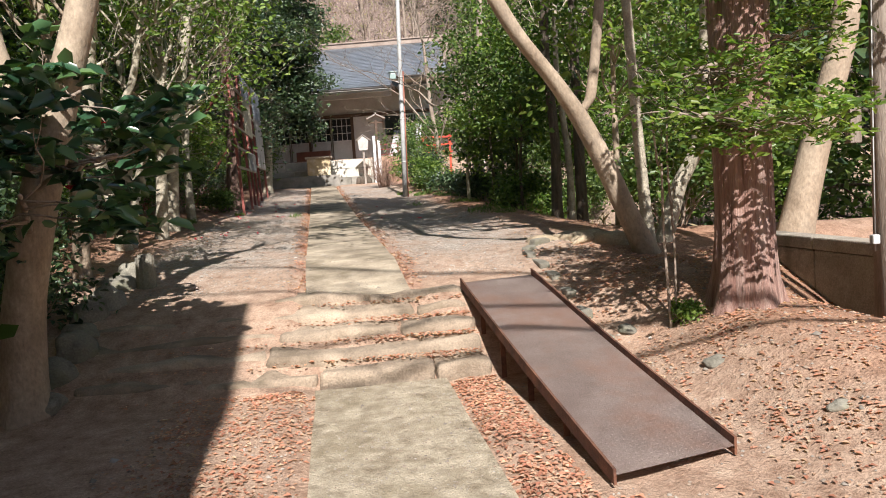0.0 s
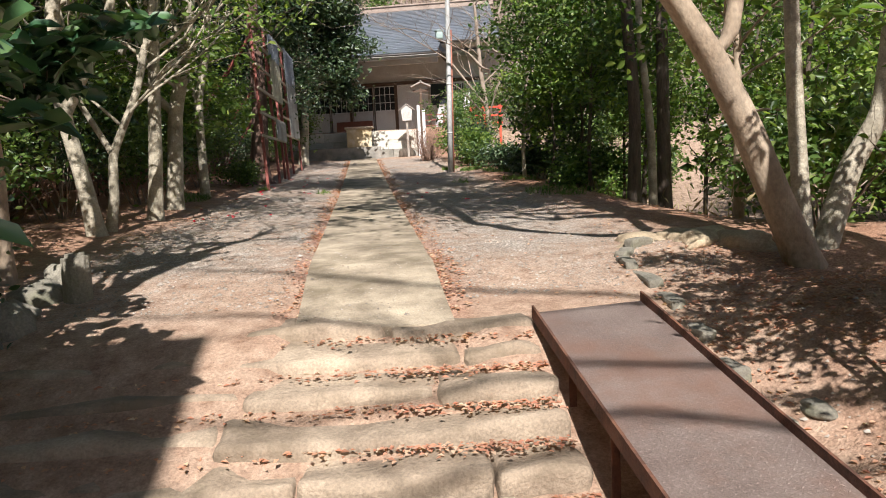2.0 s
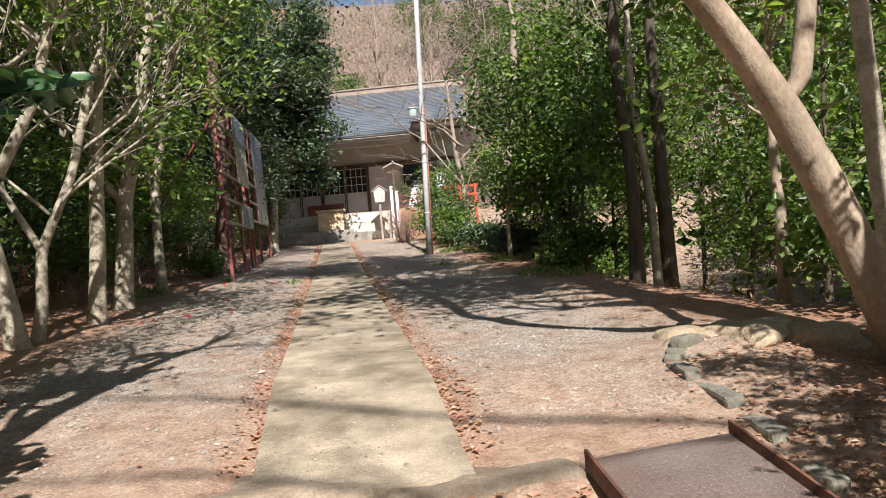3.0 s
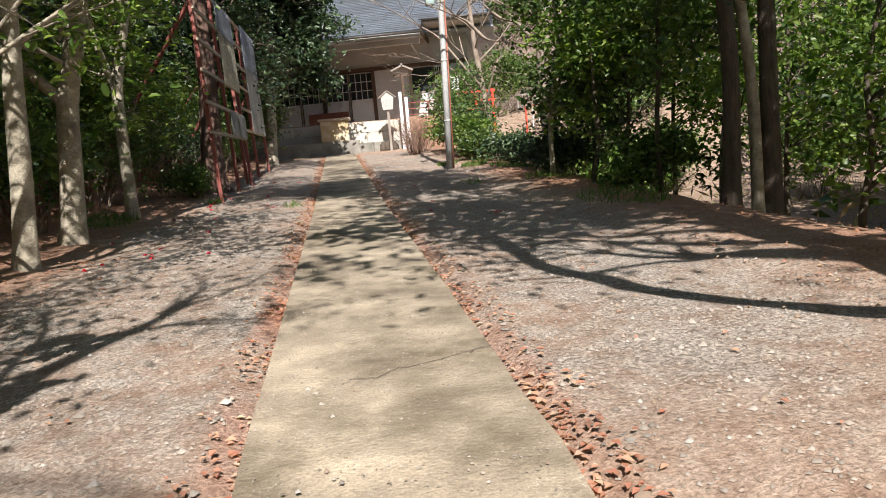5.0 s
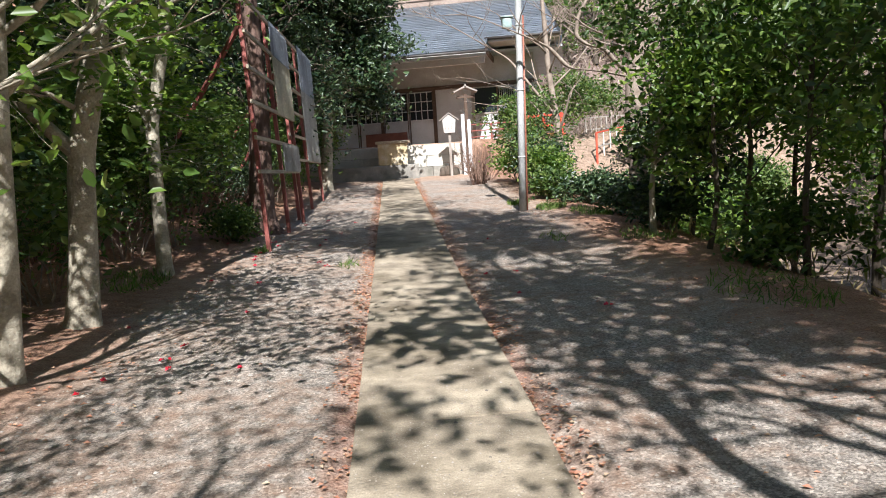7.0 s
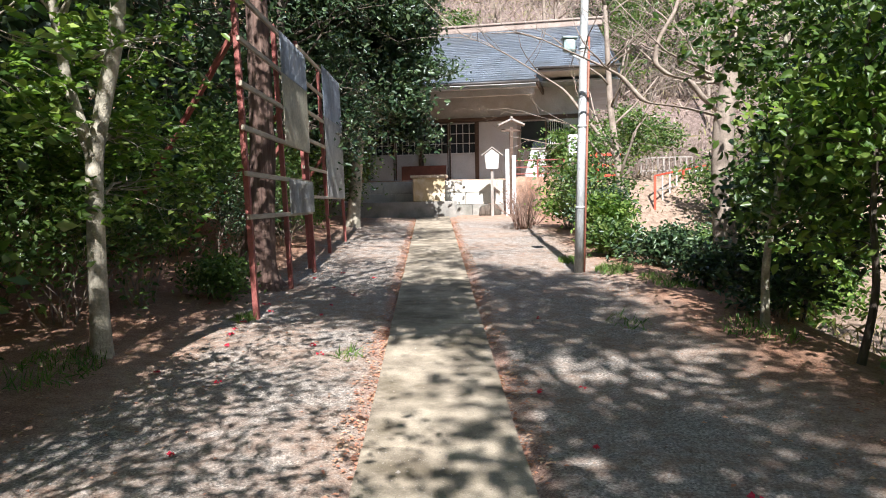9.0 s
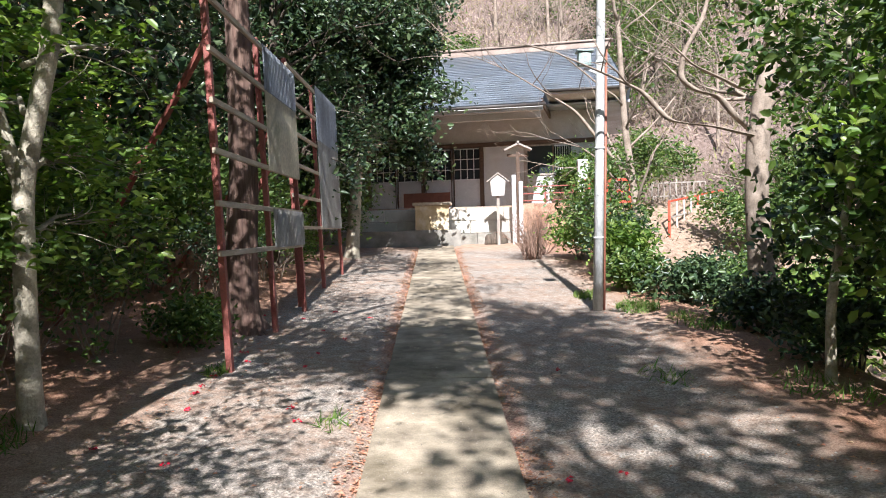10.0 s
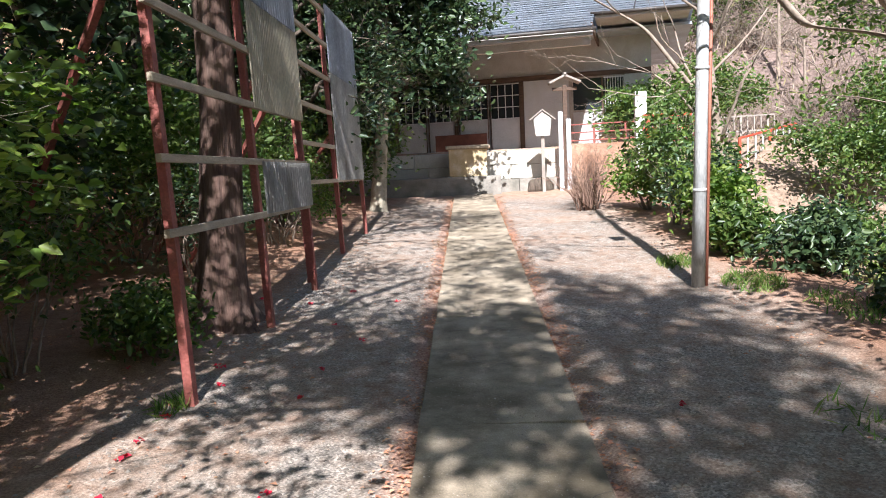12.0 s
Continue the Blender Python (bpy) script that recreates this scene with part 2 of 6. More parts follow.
MAT = {
    "ground": ground_material(),
    "concrete": surface("mossy_concrete", (0.165, 0.13, 0.088), (0.55, 0.455, 0.33), 3.0, 120, (0.14, 0.11, 0.066), 1.7, 0.85, 0.93, 0, 0.5, 60, vary=0.10, world_space=True, grit=70),
    "slab": surface("rough_aggregate_concrete", (0.25, 0.195, 0.125), (0.62, 0.525, 0.385), 11, 150, (0.26, 0.21, 0.125), 2.6, 0.55, 0.95, 0, 0.9, 110, world_space=True, grit=40),
    "step": surface("worn_step_stone", (0.22, 0.165, 0.115), (0.46, 0.365, 0.265), 3.5, 80, (0.17, 0.13, 0.085), 2.6, 0.85, 0.92, 0, 0.7, 40, vary=0.10, world_space=True),
    "kerb": surface("mossy_kerb_stone", (0.13, 0.12, 0.09), (0.34, 0.31, 0.25), 6, 70, (0.10, 0.11, 0.05), 3, 0.7, 0.95, 0, 0.8, 30, vary=0.2),
    "old_concrete": surface("stained_old_concrete", (0.24, 0.20, 0.155), (0.50, 0.44, 0.36), 2.2, 70, (0.12, 0.10, 0.075), 1.7, 0.8, 0.95, 0, 0.6, 40, vary=0.1),
    "rock": surface("sandy_rock", (0.27, 0.205, 0.13), (0.50, 0.40, 0.27), 5, 60, (0.22, 0.18, 0.115), 2, 0.5, 0.95, 0, 0.9, 22, vary=0.15),
    "plate": surface("rusty_checker_plate", (0.25, 0.185, 0.16), (0.40, 0.32, 0.28), 2.5, 130, (0.33, 0.18, 0.125), 1.8, 0.6, 0.68, 0.0, 0.2, 160),
    "rust": surface("rusted_steel_edge", (0.065, 0.03, 0.02), (0.20, 0.085, 0.05), 9, 80, (0.28, 0.12, 0.06), 4, 0.6, 0.85, 0.1, 0.5, 60),
    "redsteel": surface("faded_red_paint_on_steel", (0.23, 0.055, 0.045), (0.40, 0.13, 0.10), 5, 60, (0.11, 0.05, 0.035), 5, 0.8, 0.7, 0.0, 0.4, 40),
    "rail_wood": surface("weathered_beige_timber", (0.36, 0.29, 0.20), (0.58, 0.49, 0.37), 4, 60, (0.22, 0.17, 0.12), 3, 0.5, 0.85, 0, 0.4, 40, stretch=(6, 0.6, 6)),
    "sheet_cream": surface("weathered_cream_sheet", (0.62, 0.56, 0.42), (0.78, 0.72, 0.56), 3, 70, (0.33, 0.28, 0.19), 2, 0.5, 0.7, 0, 0.3, 50, stretch=(1, 1, 0.35)),
    "sheet_blue": surface("faded_blue_grey_sheet", (0.34, 0.37, 0.42), (0.54, 0.57, 0.62), 3, 70, (0.20, 0.19, 0.19), 2.5, 0.5, 0.6, 0, 0.3, 50, stretch=(1, 1, 0.35)),
    "sheet_grey": surface("weathered_grey_sheet", (0.42, 0.41, 0.38), (0.60, 0.58, 0.55), 3, 70, (0.24, 0.20, 0.15), 2.5, 0.5, 0.7, 0, 0.3, 50, stretch=(1, 1, 0.35)),
    "pole": surface("pale_grey_pole", (0.42, 0.43, 0.42), (0.62, 0.62, 0.60), 5, 60, (0.33, 0.29, 0.24), 3, 0.6, 0.75, 0.0, 0.15, 40, stretch=(1, 1, 0.3)),
    "pvc": surface("red_brown_conduit", (0.30, 0.10, 0.06), (0.42, 0.17, 0.11), 5, 60, rough=0.6, bump=0.1),
    "wood_pole": surface("grey_timber_pole", (0.22, 0.17, 0.13), (0.42, 0.35, 0.29), 3, 40, (0.14, 0.11, 0.08), 2, 0.5, 0.9, 0, 0.7, 30, stretch=(6, 6, 0.5)),
    "bark_tan": surface("smooth_tan_bark", (0.27, 0.20, 0.135), (0.47, 0.375, 0.27), 5, 50, (0.19, 0.15, 0.11), 3.5, 0.6, 0.85, 0, 0.5, 26, stretch=(1, 1, 0.6)),
    "bark_pale": surface("pale_mottled_bark", (0.30, 0.26, 0.185), (0.55, 0.49, 0.375), 8, 60, (0.17, 0.15, 0.11), 5, 0.75, 0.9, 0, 0.7, 30),
    "bark_cedar": surface("red_brown_cedar_bark", (0.19, 0.095, 0.07), (0.48, 0.30, 0.24), 5, 40, (0.52, 0.40, 0.34), 4, 0.5, 0.95, 0, 0.9, 26, stretch=(5, 5, 0.28)),
    "bark_brown": surface("dark_red_brown_bark", (0.075, 0.042, 0.032), (0.23, 0.14, 0.105), 5, 40, (0.30, 0.21, 0.16), 4, 0.5, 0.95, 0, 0.9, 26, stretch=(5, 5, 0.28)),
    "bark_dark": surface("dark_bark", (0.055, 0.042, 0.03), (0.16, 0.12, 0.09), 7, 50, (0.10, 0.10, 0.07), 4, 0.6, 0.95, 0, 0.9, 25, stretch=(3, 3, 0.6)),
    "twig": surface("grey_twig", (0.20, 0.15, 0.11), (0.42, 0.34, 0.27), 8, 60, rough=0.9, bump=0.2),
    "twig_brown": surface("brown_twig", (0.16, 0.09, 0.06), (0.36, 0.23, 0.17), 8, 60, rough=0.9, bump=0.2),
    "leaf_dark": leafy("dark_evergreen_leaf", [(0.022, 0.042, 0.02), (0.038, 0.07, 0.03), (0.065, 0.108, 0.042), (0.115, 0.16, 0.065)], 0.36, 0.2, 0.5),
    "leaf_mid": leafy("green_leaf", [(0.042, 0.08, 0.022), (0.078, 0.138, 0.034), (0.13, 0.20, 0.05), (0.21, 0.265, 0.08)], 0.36, 0.42, 0.5),
    "leaf_bright": leafy("bright_green_leaf", [(0.07, 0.135, 0.028), (0.13, 0.215, 0.045), (0.20, 0.29, 0.06), (0.30, 0.37, 0.095)], 0.38, 0.48),
    "leaf_camellia": leafy("glossy_camellia_leaf", [(0.025, 0.07, 0.035), (0.045, 0.11, 0.05), (0.075, 0.15, 0.058), (0.12, 0.20, 0.07)], 0.28, 0.15, 0.6),
    "litter": leafy("dry_fallen_leaf", [(0.42, 0.17, 0.11), (0.55, 0.27, 0.18), (0.33, 0.16, 0.10), (0.62, 0.40, 0.27), (0.50, 0.22, 0.14), (0.60, 0.47, 0.34)], 0.75, 0.2, 0.2),
    "dry_grass": leafy("dry_undergrowth", [(0.20, 0.14, 0.07), (0.33, 0.25, 0.13), (0.42, 0.34, 0.20), (0.22, 0.22, 0.08)], 0.7, 0.3, 0.2),
    "grass": leafy("grass_blade", [(0.06, 0.12, 0.02), (0.10, 0.19, 0.035), (0.16, 0.24, 0.05), (0.26, 0.27, 0.09)], 0.5, 0.35, 0.3),
    "brush": leafy("wintry_brushwood", [(0.20, 0.145, 0.11), (0.36, 0.27, 0.22), (0.48, 0.38, 0.33), (0.30, 0.25, 0.14), (0.18, 0.19, 0.07)], 0.8, 0.2, 0.1),
    "petal": leafy("red_camellia_petal", [(0.55, 0.015, 0.03), (0.70, 0.03, 0.07), (0.62, 0.06, 0.10)], 0.5, 0.2, 0.3),
    "pebble": leafy("grey_pebble", [(0.20, 0.17, 0.14), (0.33, 0.285, 0.235), (0.39, 0.34, 0.285), (0.28, 0.20, 0.14), (0.46, 0.42, 0.37)], 0.9, 0.0, 0.2),
    "plaster": surface("white_plaster", (0.50, 0.49, 0.48), (0.63, 0.625, 0.62), 1.6, 60, (0.48, 0.44, 0.38), 1.4, 0.35, 0.9, 0, 0.15, 30),
    "tanwall": surface("beige_rendered_band", (0.46, 0.45, 0.43), (0.60, 0.59, 0.57), 1.4, 60, (0.34, 0.29, 0.23), 1.2, 0.5, 0.9, 0, 0.2, 30),
    "brownwood": surface("dark_brown_timber", (0.06, 0.035, 0.022), (0.14, 0.085, 0.055), 4, 50, rough=0.75, bump=0.3, stretch=(0.5, 6, 6)),
    "redwood": surface("red_brown_board", (0.16, 0.055, 0.035), (0.26, 0.10, 0.065), 4, 50, rough=0.6, bump=0.2),
    "roof": surface("blue_grey_metal_roof", (0.36, 0.40, 0.45), (0.50, 0.535, 0.58), 1.2, 40, (0.25, 0.24, 0.22), 0.8, 0.5, 0.42, 0.35, 0.12, 20, vary=0.08),
    "ridge": surface("brown_ridge_cap", (0.26, 0.19, 0.15), (0.42, 0.33, 0.27), 2, 40, rough=0.7, bump=0.2),
    "gutter": surface("dark_gutter", (0.03, 0.025, 0.022), (0.07, 0.06, 0.05), 4, 50, rough=0.5, bump=0.1),
    "whitewall": surface("pale_concrete_block", (0.56, 0.52, 0.43), (0.74, 0.70, 0.61), 1.6, 70, (0.36, 0.33, 0.26), 1.5, 0.45, 0.92, 0, 0.4, 40, vary=0.08),
    "basestone": surface("dark_base_stone", (0.20, 0.185, 0.16), (0.40, 0.37, 0.32), 2.5, 60, (0.12, 0.12, 0.09), 2, 0.6, 0.93, 0, 0.6, 30, vary=0.15),
    "yellowstone": surface("ochre_stained_stone", (0.40, 0.30, 0.16), (0.62, 0.50, 0.31), 4, 60, (0.72, 0.67, 0.56), 3, 0.6, 0.9, 0, 0.4, 30),
    "vermilion": surface("vermilion_paint", (0.55, 0.05, 0.025), (0.70, 0.11, 0.05), 3, 60, (0.40, 0.08, 0.05), 3, 0.5, 0.5, 0, 0.15, 30),
    "whitepaint": surface("white_paint", (0.66, 0.66, 0.65), (0.80, 0.80, 0.79), 3, 60, (0.5, 0.47, 0.42), 3, 0.4, 0.6, 0, 0.1, 30),
    "board": surface("whitish_notice_board", (0.46, 0.42, 0.38), (0.60, 0.56, 0.51), 3, 60, (0.48, 0.36, 0.32), 6, 0.5, 0.7, 0, 0.1, 30),
    "greywood": surface("grey_weathered_wood", (0.25, 0.215, 0.18), (0.45, 0.40, 0.35), 4, 60, rough=0.85, bump=0.4, stretch=(4, 4, 0.6)),
    "ink": surface("faded_ink", (0.20, 0.13, 0.11), (0.30, 0.2, 0.17), 8, 60, rough=0.8, bump=0),
    "lampglass": surface("green_grey_lamp_housing", (0.24, 0.33, 0.31), (0.40, 0.50, 0.47), 5, 50, rough=0.4, bump=0.05),
}


def glass_material():
    m, n, l, b = shader("dark_window_glass")
    b.inputs["Base Color"].default_value = (0.03, 0.035, 0.04, 1)
    b.inputs["Roughness"].default_value = 0.06
    b.inputs["Specular IOR Level"].default_value = 0.7
    return m


MAT["glass"] = glass_material()

# ---- mesh helpers ----


def mesh_of(name, verts, faces, material, smooth=False):
    me = bpy.data.meshes.new(name)
    me.from_pydata(verts, [], faces)
    me.materials.append(material)
    if smooth:
        me.polygons.foreach_set("use_smooth", [True] * len(me.polygons))
    me.update()
    return me


def part(name, bm, material, parent=None, label=""):
    """Links a bmesh, or a mesh, as one object under its thing."""
    if isinstance(bm, bmesh.types.BMesh):
        me = bpy.data.meshes.new(name)
        bmesh.ops.recalc_face_normals(bm, faces=bm.faces)
        bm.to_mesh(me)
        bm.free()
        me.materials.append(material)
    else:
        me = bm
    ob = new(name, me)
    if parent:
        ob.parent = parent
    return tagged(ob, label)


def thing(name, at, label, category, group="", kind="", turn=0):
    ob = new(name)
    ob.empty_display_size = 0.2
    ob.matrix_world = pose(*at, 0, 0, turn)
    return tagged(ob, label, category, group, kind)


def add_box(bm, lo, hi, m=None, bevel=0.0):
    """A box between two corners, its edges rounded."""
    c = [(lo[i] + hi[i]) / 2 for i in range(3)]
    s = [abs(hi[i] - lo[i]) for i in range(3)]
    r = bmesh.ops.create_cube(bm, size=1)
    vs = r["verts"]
    bmesh.ops.scale(bm, vec=s, verts=vs)
    bmesh.ops.translate(bm, vec=c, verts=vs)
    if bevel:
        es = list({e for v in vs for e in v.link_edges})
        g = bmesh.ops.bevel(bm, geom=es, offset=bevel, segments=2, profile=0.6, affect="EDGES")
        vs = list({v for f in g["faces"] for v in f.verts} | {v for v in vs if v.is_valid})
    if m:
        bmesh.ops.transform(bm, matrix=m, verts=[v for v in vs if v.is_valid])
    return [v for v in vs if v.is_valid]


def box(lo, hi, bevel=0.0, m=None):
    bm = bmesh.new()
    add_box(bm, lo, hi, m, bevel)
    return bm


def bar(a, b, w, h, bevel=0.004):
    """A straight member from a to b of that width and height."""
    a, b = Vector(a), Vector(b)
    d = b - a
    q = d.to_track_quat("X", "Z").to_matrix().to_4x4()
    return box((0, -w / 2, -h / 2), (d.length, w / 2, h / 2), bevel, Matrix.Translation(a) @ q)


def tubes(lines, name, material, sides=7):
    """One mesh of tapered tubes; each line is a list of (x, y, z, radius)."""
    verts, faces = [], []
    for line in lines:
        pts = np.array([p[:3] for p in line], float)
        rad = np.array([p[3] for p in line], float)
        k = sides if rad[0] > 0.03 else (min(5, sides) if rad[0] > 0.012 else 3)
        tan = np.gradient(pts, axis=0)
        tan /= np.linalg.norm(tan, axis=1)[:, None] + 1e-9
        ref = np.array([0.31, 0.17, 0.93]) if abs(tan[0][2]) < 0.8 else np.array([0.93, 0.31, 0.1])
        u = np.cross(tan, ref)
        u /= np.linalg.norm(u, axis=1)[:, None] + 1e-9
        w = np.cross(tan, u)
        an = np.arange(k) * 2 * np.pi / k
        ring = pts[:, None, :] + rad[:, None, None] * (np.cos(an)[None, :, None] * u[:, None, :] + np.sin(an)[None, :, None] * w[:, None, :])
        o = len(verts)
        verts.extend(map(tuple, ring.reshape(-1, 3)))
        for i in range(len(line) - 1):
            for j in range(k):
                j2 = (j + 1) % k
                faces.append((o + i * k + j, o + i * k + j2, o + (i + 1) * k + j2, o + (i + 1) * k + j))
        faces.append(tuple(o + (len(line) - 1) * k + j for j in range(k)))
        faces.append(tuple(o + k - 1 - j for j in range(k)))
    return mesh_of(name, verts, faces, material, True)


def leaf_mesh(name, centres, rng, material, length=0.07, width=0.035, droop=0.3, flat=0.0, fold=0.25, oval=False):
    """Many separate folded leaves, one at each centre."""
    c = np.asarray(centres, float)
    k = len(c)
    az = rng.uniform(0, 2 * np.pi, k)
    up = rng.normal(-droop, 0.45, k) * (1 - flat)
    a = np.stack([np.cos(az) * np.cos(up), np.sin(az) * np.cos(up), np.sin(up)], 1)
    # blades turn towards the sun's side
    r = rng.normal(0, 0.8, (k, 3)) * (1 - flat) + np.array([0, -0.75 * (1 - flat), 0.75 + 0.45 * flat])
    side = np.cross(a, r)
    side /= np.linalg.norm(side, axis=1)[:, None] + 1e-9
    nor = np.cross(side, a)
    s = rng.uniform(0.65, 1.3, k)[:, None]
    L, W = length * s, width * s
    if oval:
        lift = nor * W * fold
        v = np.stack([c - a * L / 2, c - a * L * 0.20 + side * W * 0.46 + lift, c + a * L * 0.17 + side * W * 0.42 + lift, c + a * L / 2 - nor * L * 0.08,
                      c + a * L * 0.17 - side * W * 0.42 + lift, c - a * L * 0.20 - side * W * 0.46 + lift], 1).reshape(-1, 3)
        i = np.arange(k)[:, None] * 6
        f = np.concatenate([i + np.array([0, 1, 2, 3]), i + np.array([0, 3, 4, 5])], 1).reshape(-1)
    else:
        v = np.stack([c - a * L / 2, c - a * L * 0.05 + side * W / 2 + nor * W * fold, c + a * L / 2, c - a * L * 0.05 - side * W / 2 + nor * W * fold], 1).reshape(-1, 3)
        i = np.arange(k)[:, None] * 4
        f = np.concatenate([i + np.array([0, 1, 2]), i + np.array([0, 2, 3])], 1).reshape(-1)
    corners = 4 if oval else 3
    me = bpy.data.meshes.new(name)
    me.vertices.add(len(v))
    me.vertices.foreach_set("co", v.ravel())
    me.loops.add(len(f))
    me.loops.foreach_set("vertex_index", f)
    me.polygons.add(2 * k)
    me.polygons.foreach_set("loop_start", np.arange(2 * k) * corners)
    me.polygons.foreach_set("loop_total", np.full(2 * k, corners))
    me.materials.append(material)
    me.update(calc_edges=True)
    return me


# ---- lie of the land ----
PROFILE_Y = (-12, 0, 4.0, 4.85, 5.95, 7.1, 9.2, 14.2, 19.45, 31, 33)
PROFILE_Z = (0.0, 0.06, 0.12, 0.13, 0.56, 0.735, 0.80, 0.965, 1.235, 1.82, 1.9)


def smooth(a, b, v):
    t = np.clip((np.asarray(v, float) - a) / (b - a), 0, 1)
    return t * t * (3 - 2 * t)


def land(x, y):
    """The ground's height."""
    x, y = np.asarray(x, float), np.asarray(y, float)
    z = np.interp(y, PROFILE_Y, PROFILE_Z)
    z = z + 0.004 * smooth(4.7, 4.95, y) * smooth(5.95, 5.7, y) * smooth(-2.0, -1.7, x) * smooth(1.0, 0.9, x)
    z = z + 0.10 * smooth(-2.0, -3.2, x) * smooth(3, 8, y)
    z = z + 0.34 * smooth(1.65, 2.6, x) * smooth(3.75, 2.95, x) * smooth(1.5, 4.0, y) * smooth(6.6, 5.0, y)
    z = z + 0.06 * smooth(1.8, 2.4, x) * smooth(5.5, 7.5, y)
    z = z - 1.9 * smooth(2.6, 7.5, x) * smooth(7.0, 10.5, y) * smooth(34, 26, y)
    z = z - 0.9 * smooth(3.6, 6.0, x) * smooth(7.5, 6.0, y)
    z = z + 1.05 * smooth(32.12, 32.22, y) * smooth(2.7, 2.5, x)
    z = z + 1.05 * smooth(28.5, 33.5, y) * smooth(2.5, 2.7, x)
    z = z + 0.62 * np.maximum(0, y - 43) * smooth(43, 50, y) * smooth(150, 60, y) + 40 * smooth(60, 150, y) * smooth(43, 150, y)
    z = z + 26 * smooth(-14, -80, x) + 24 * smooth(26, 95, x)
    return z


def line_left(y):
    return -0.30 - 0.0215 * (y - 7)


def line_right(y):
    return 0.52 - 0.0165 * (y - 7)


def unevenness(X, Y):
    """Small humps, none under the concrete."""
    X, Y = np.asarray(X, float), np.asarray(Y, float)
    bump = np.zeros(X.shape)
    near = (np.abs(X) < 9) & (Y > -4) & (Y < 40)
    for k in zip(*np.nonzero(near)):
        p = Vector((X[k], Y[k], 0))
        bump[k] = 0.03 * noise.noise(p * 1.3) + 0.010 * noise.noise(p * 4)
    inside = smooth(0.12, 0.0, np.maximum(line_left(Y) - X, X - line_right(Y))) * (Y > 5.5)
    low = smooth(0.12, 0.0, np.maximum(-0.22 - X, X - 0.62)) * (Y < 5)
    return bump * (1 - inside) * (1 - low) - 0.04 * inside - 0.04 * low


def soil(x, y):
    return land(x, y) + unevenness(x, y)


def build_ground():
    def steps(lo, hi, fine, reach):
        inner = np.arange(lo, hi, fine)
        out, d = [], fine
        p = hi
        while p < reach:
            out.append(p)
            d *= 1.17
            p += d
        neg, d, p = [], fine, lo - fine
        while p > -reach:
            neg.append(p)
            d *= 1.17
            p -= d
        return np.concatenate([neg[::-1], inner, out])
    xs, ys = steps(-4.5, 4.5, 0.075, 220), steps(1.5, 33, 0.085, 220)
    X, Y = np.meshgrid(xs, ys)
    Z = land(X, Y)
    Z = Z + unevenness(X, Y)
    n, m = X.shape
    idx = np.arange(n * m).reshape(n, m)
    quads = np.stack([idx[:-1, :-1], idx[:-1, 1:], idx[1:, 1:], idx[1:, :-1]], -1).reshape(-1, 4)
    me = mesh_of("ground", np.stack([X, Y, Z], -1).reshape(-1, 3).tolist(), quads.tolist(), MAT["ground"], True)
    tagged(part("ground", me, None), "trodden tan earth and grey gravel under dappled shade", "ground", kind="structure")


build_ground()


def hz(x, y, d=0.0):
    return float(land(x, y)) + d

# ---- path, steps and ramp ----


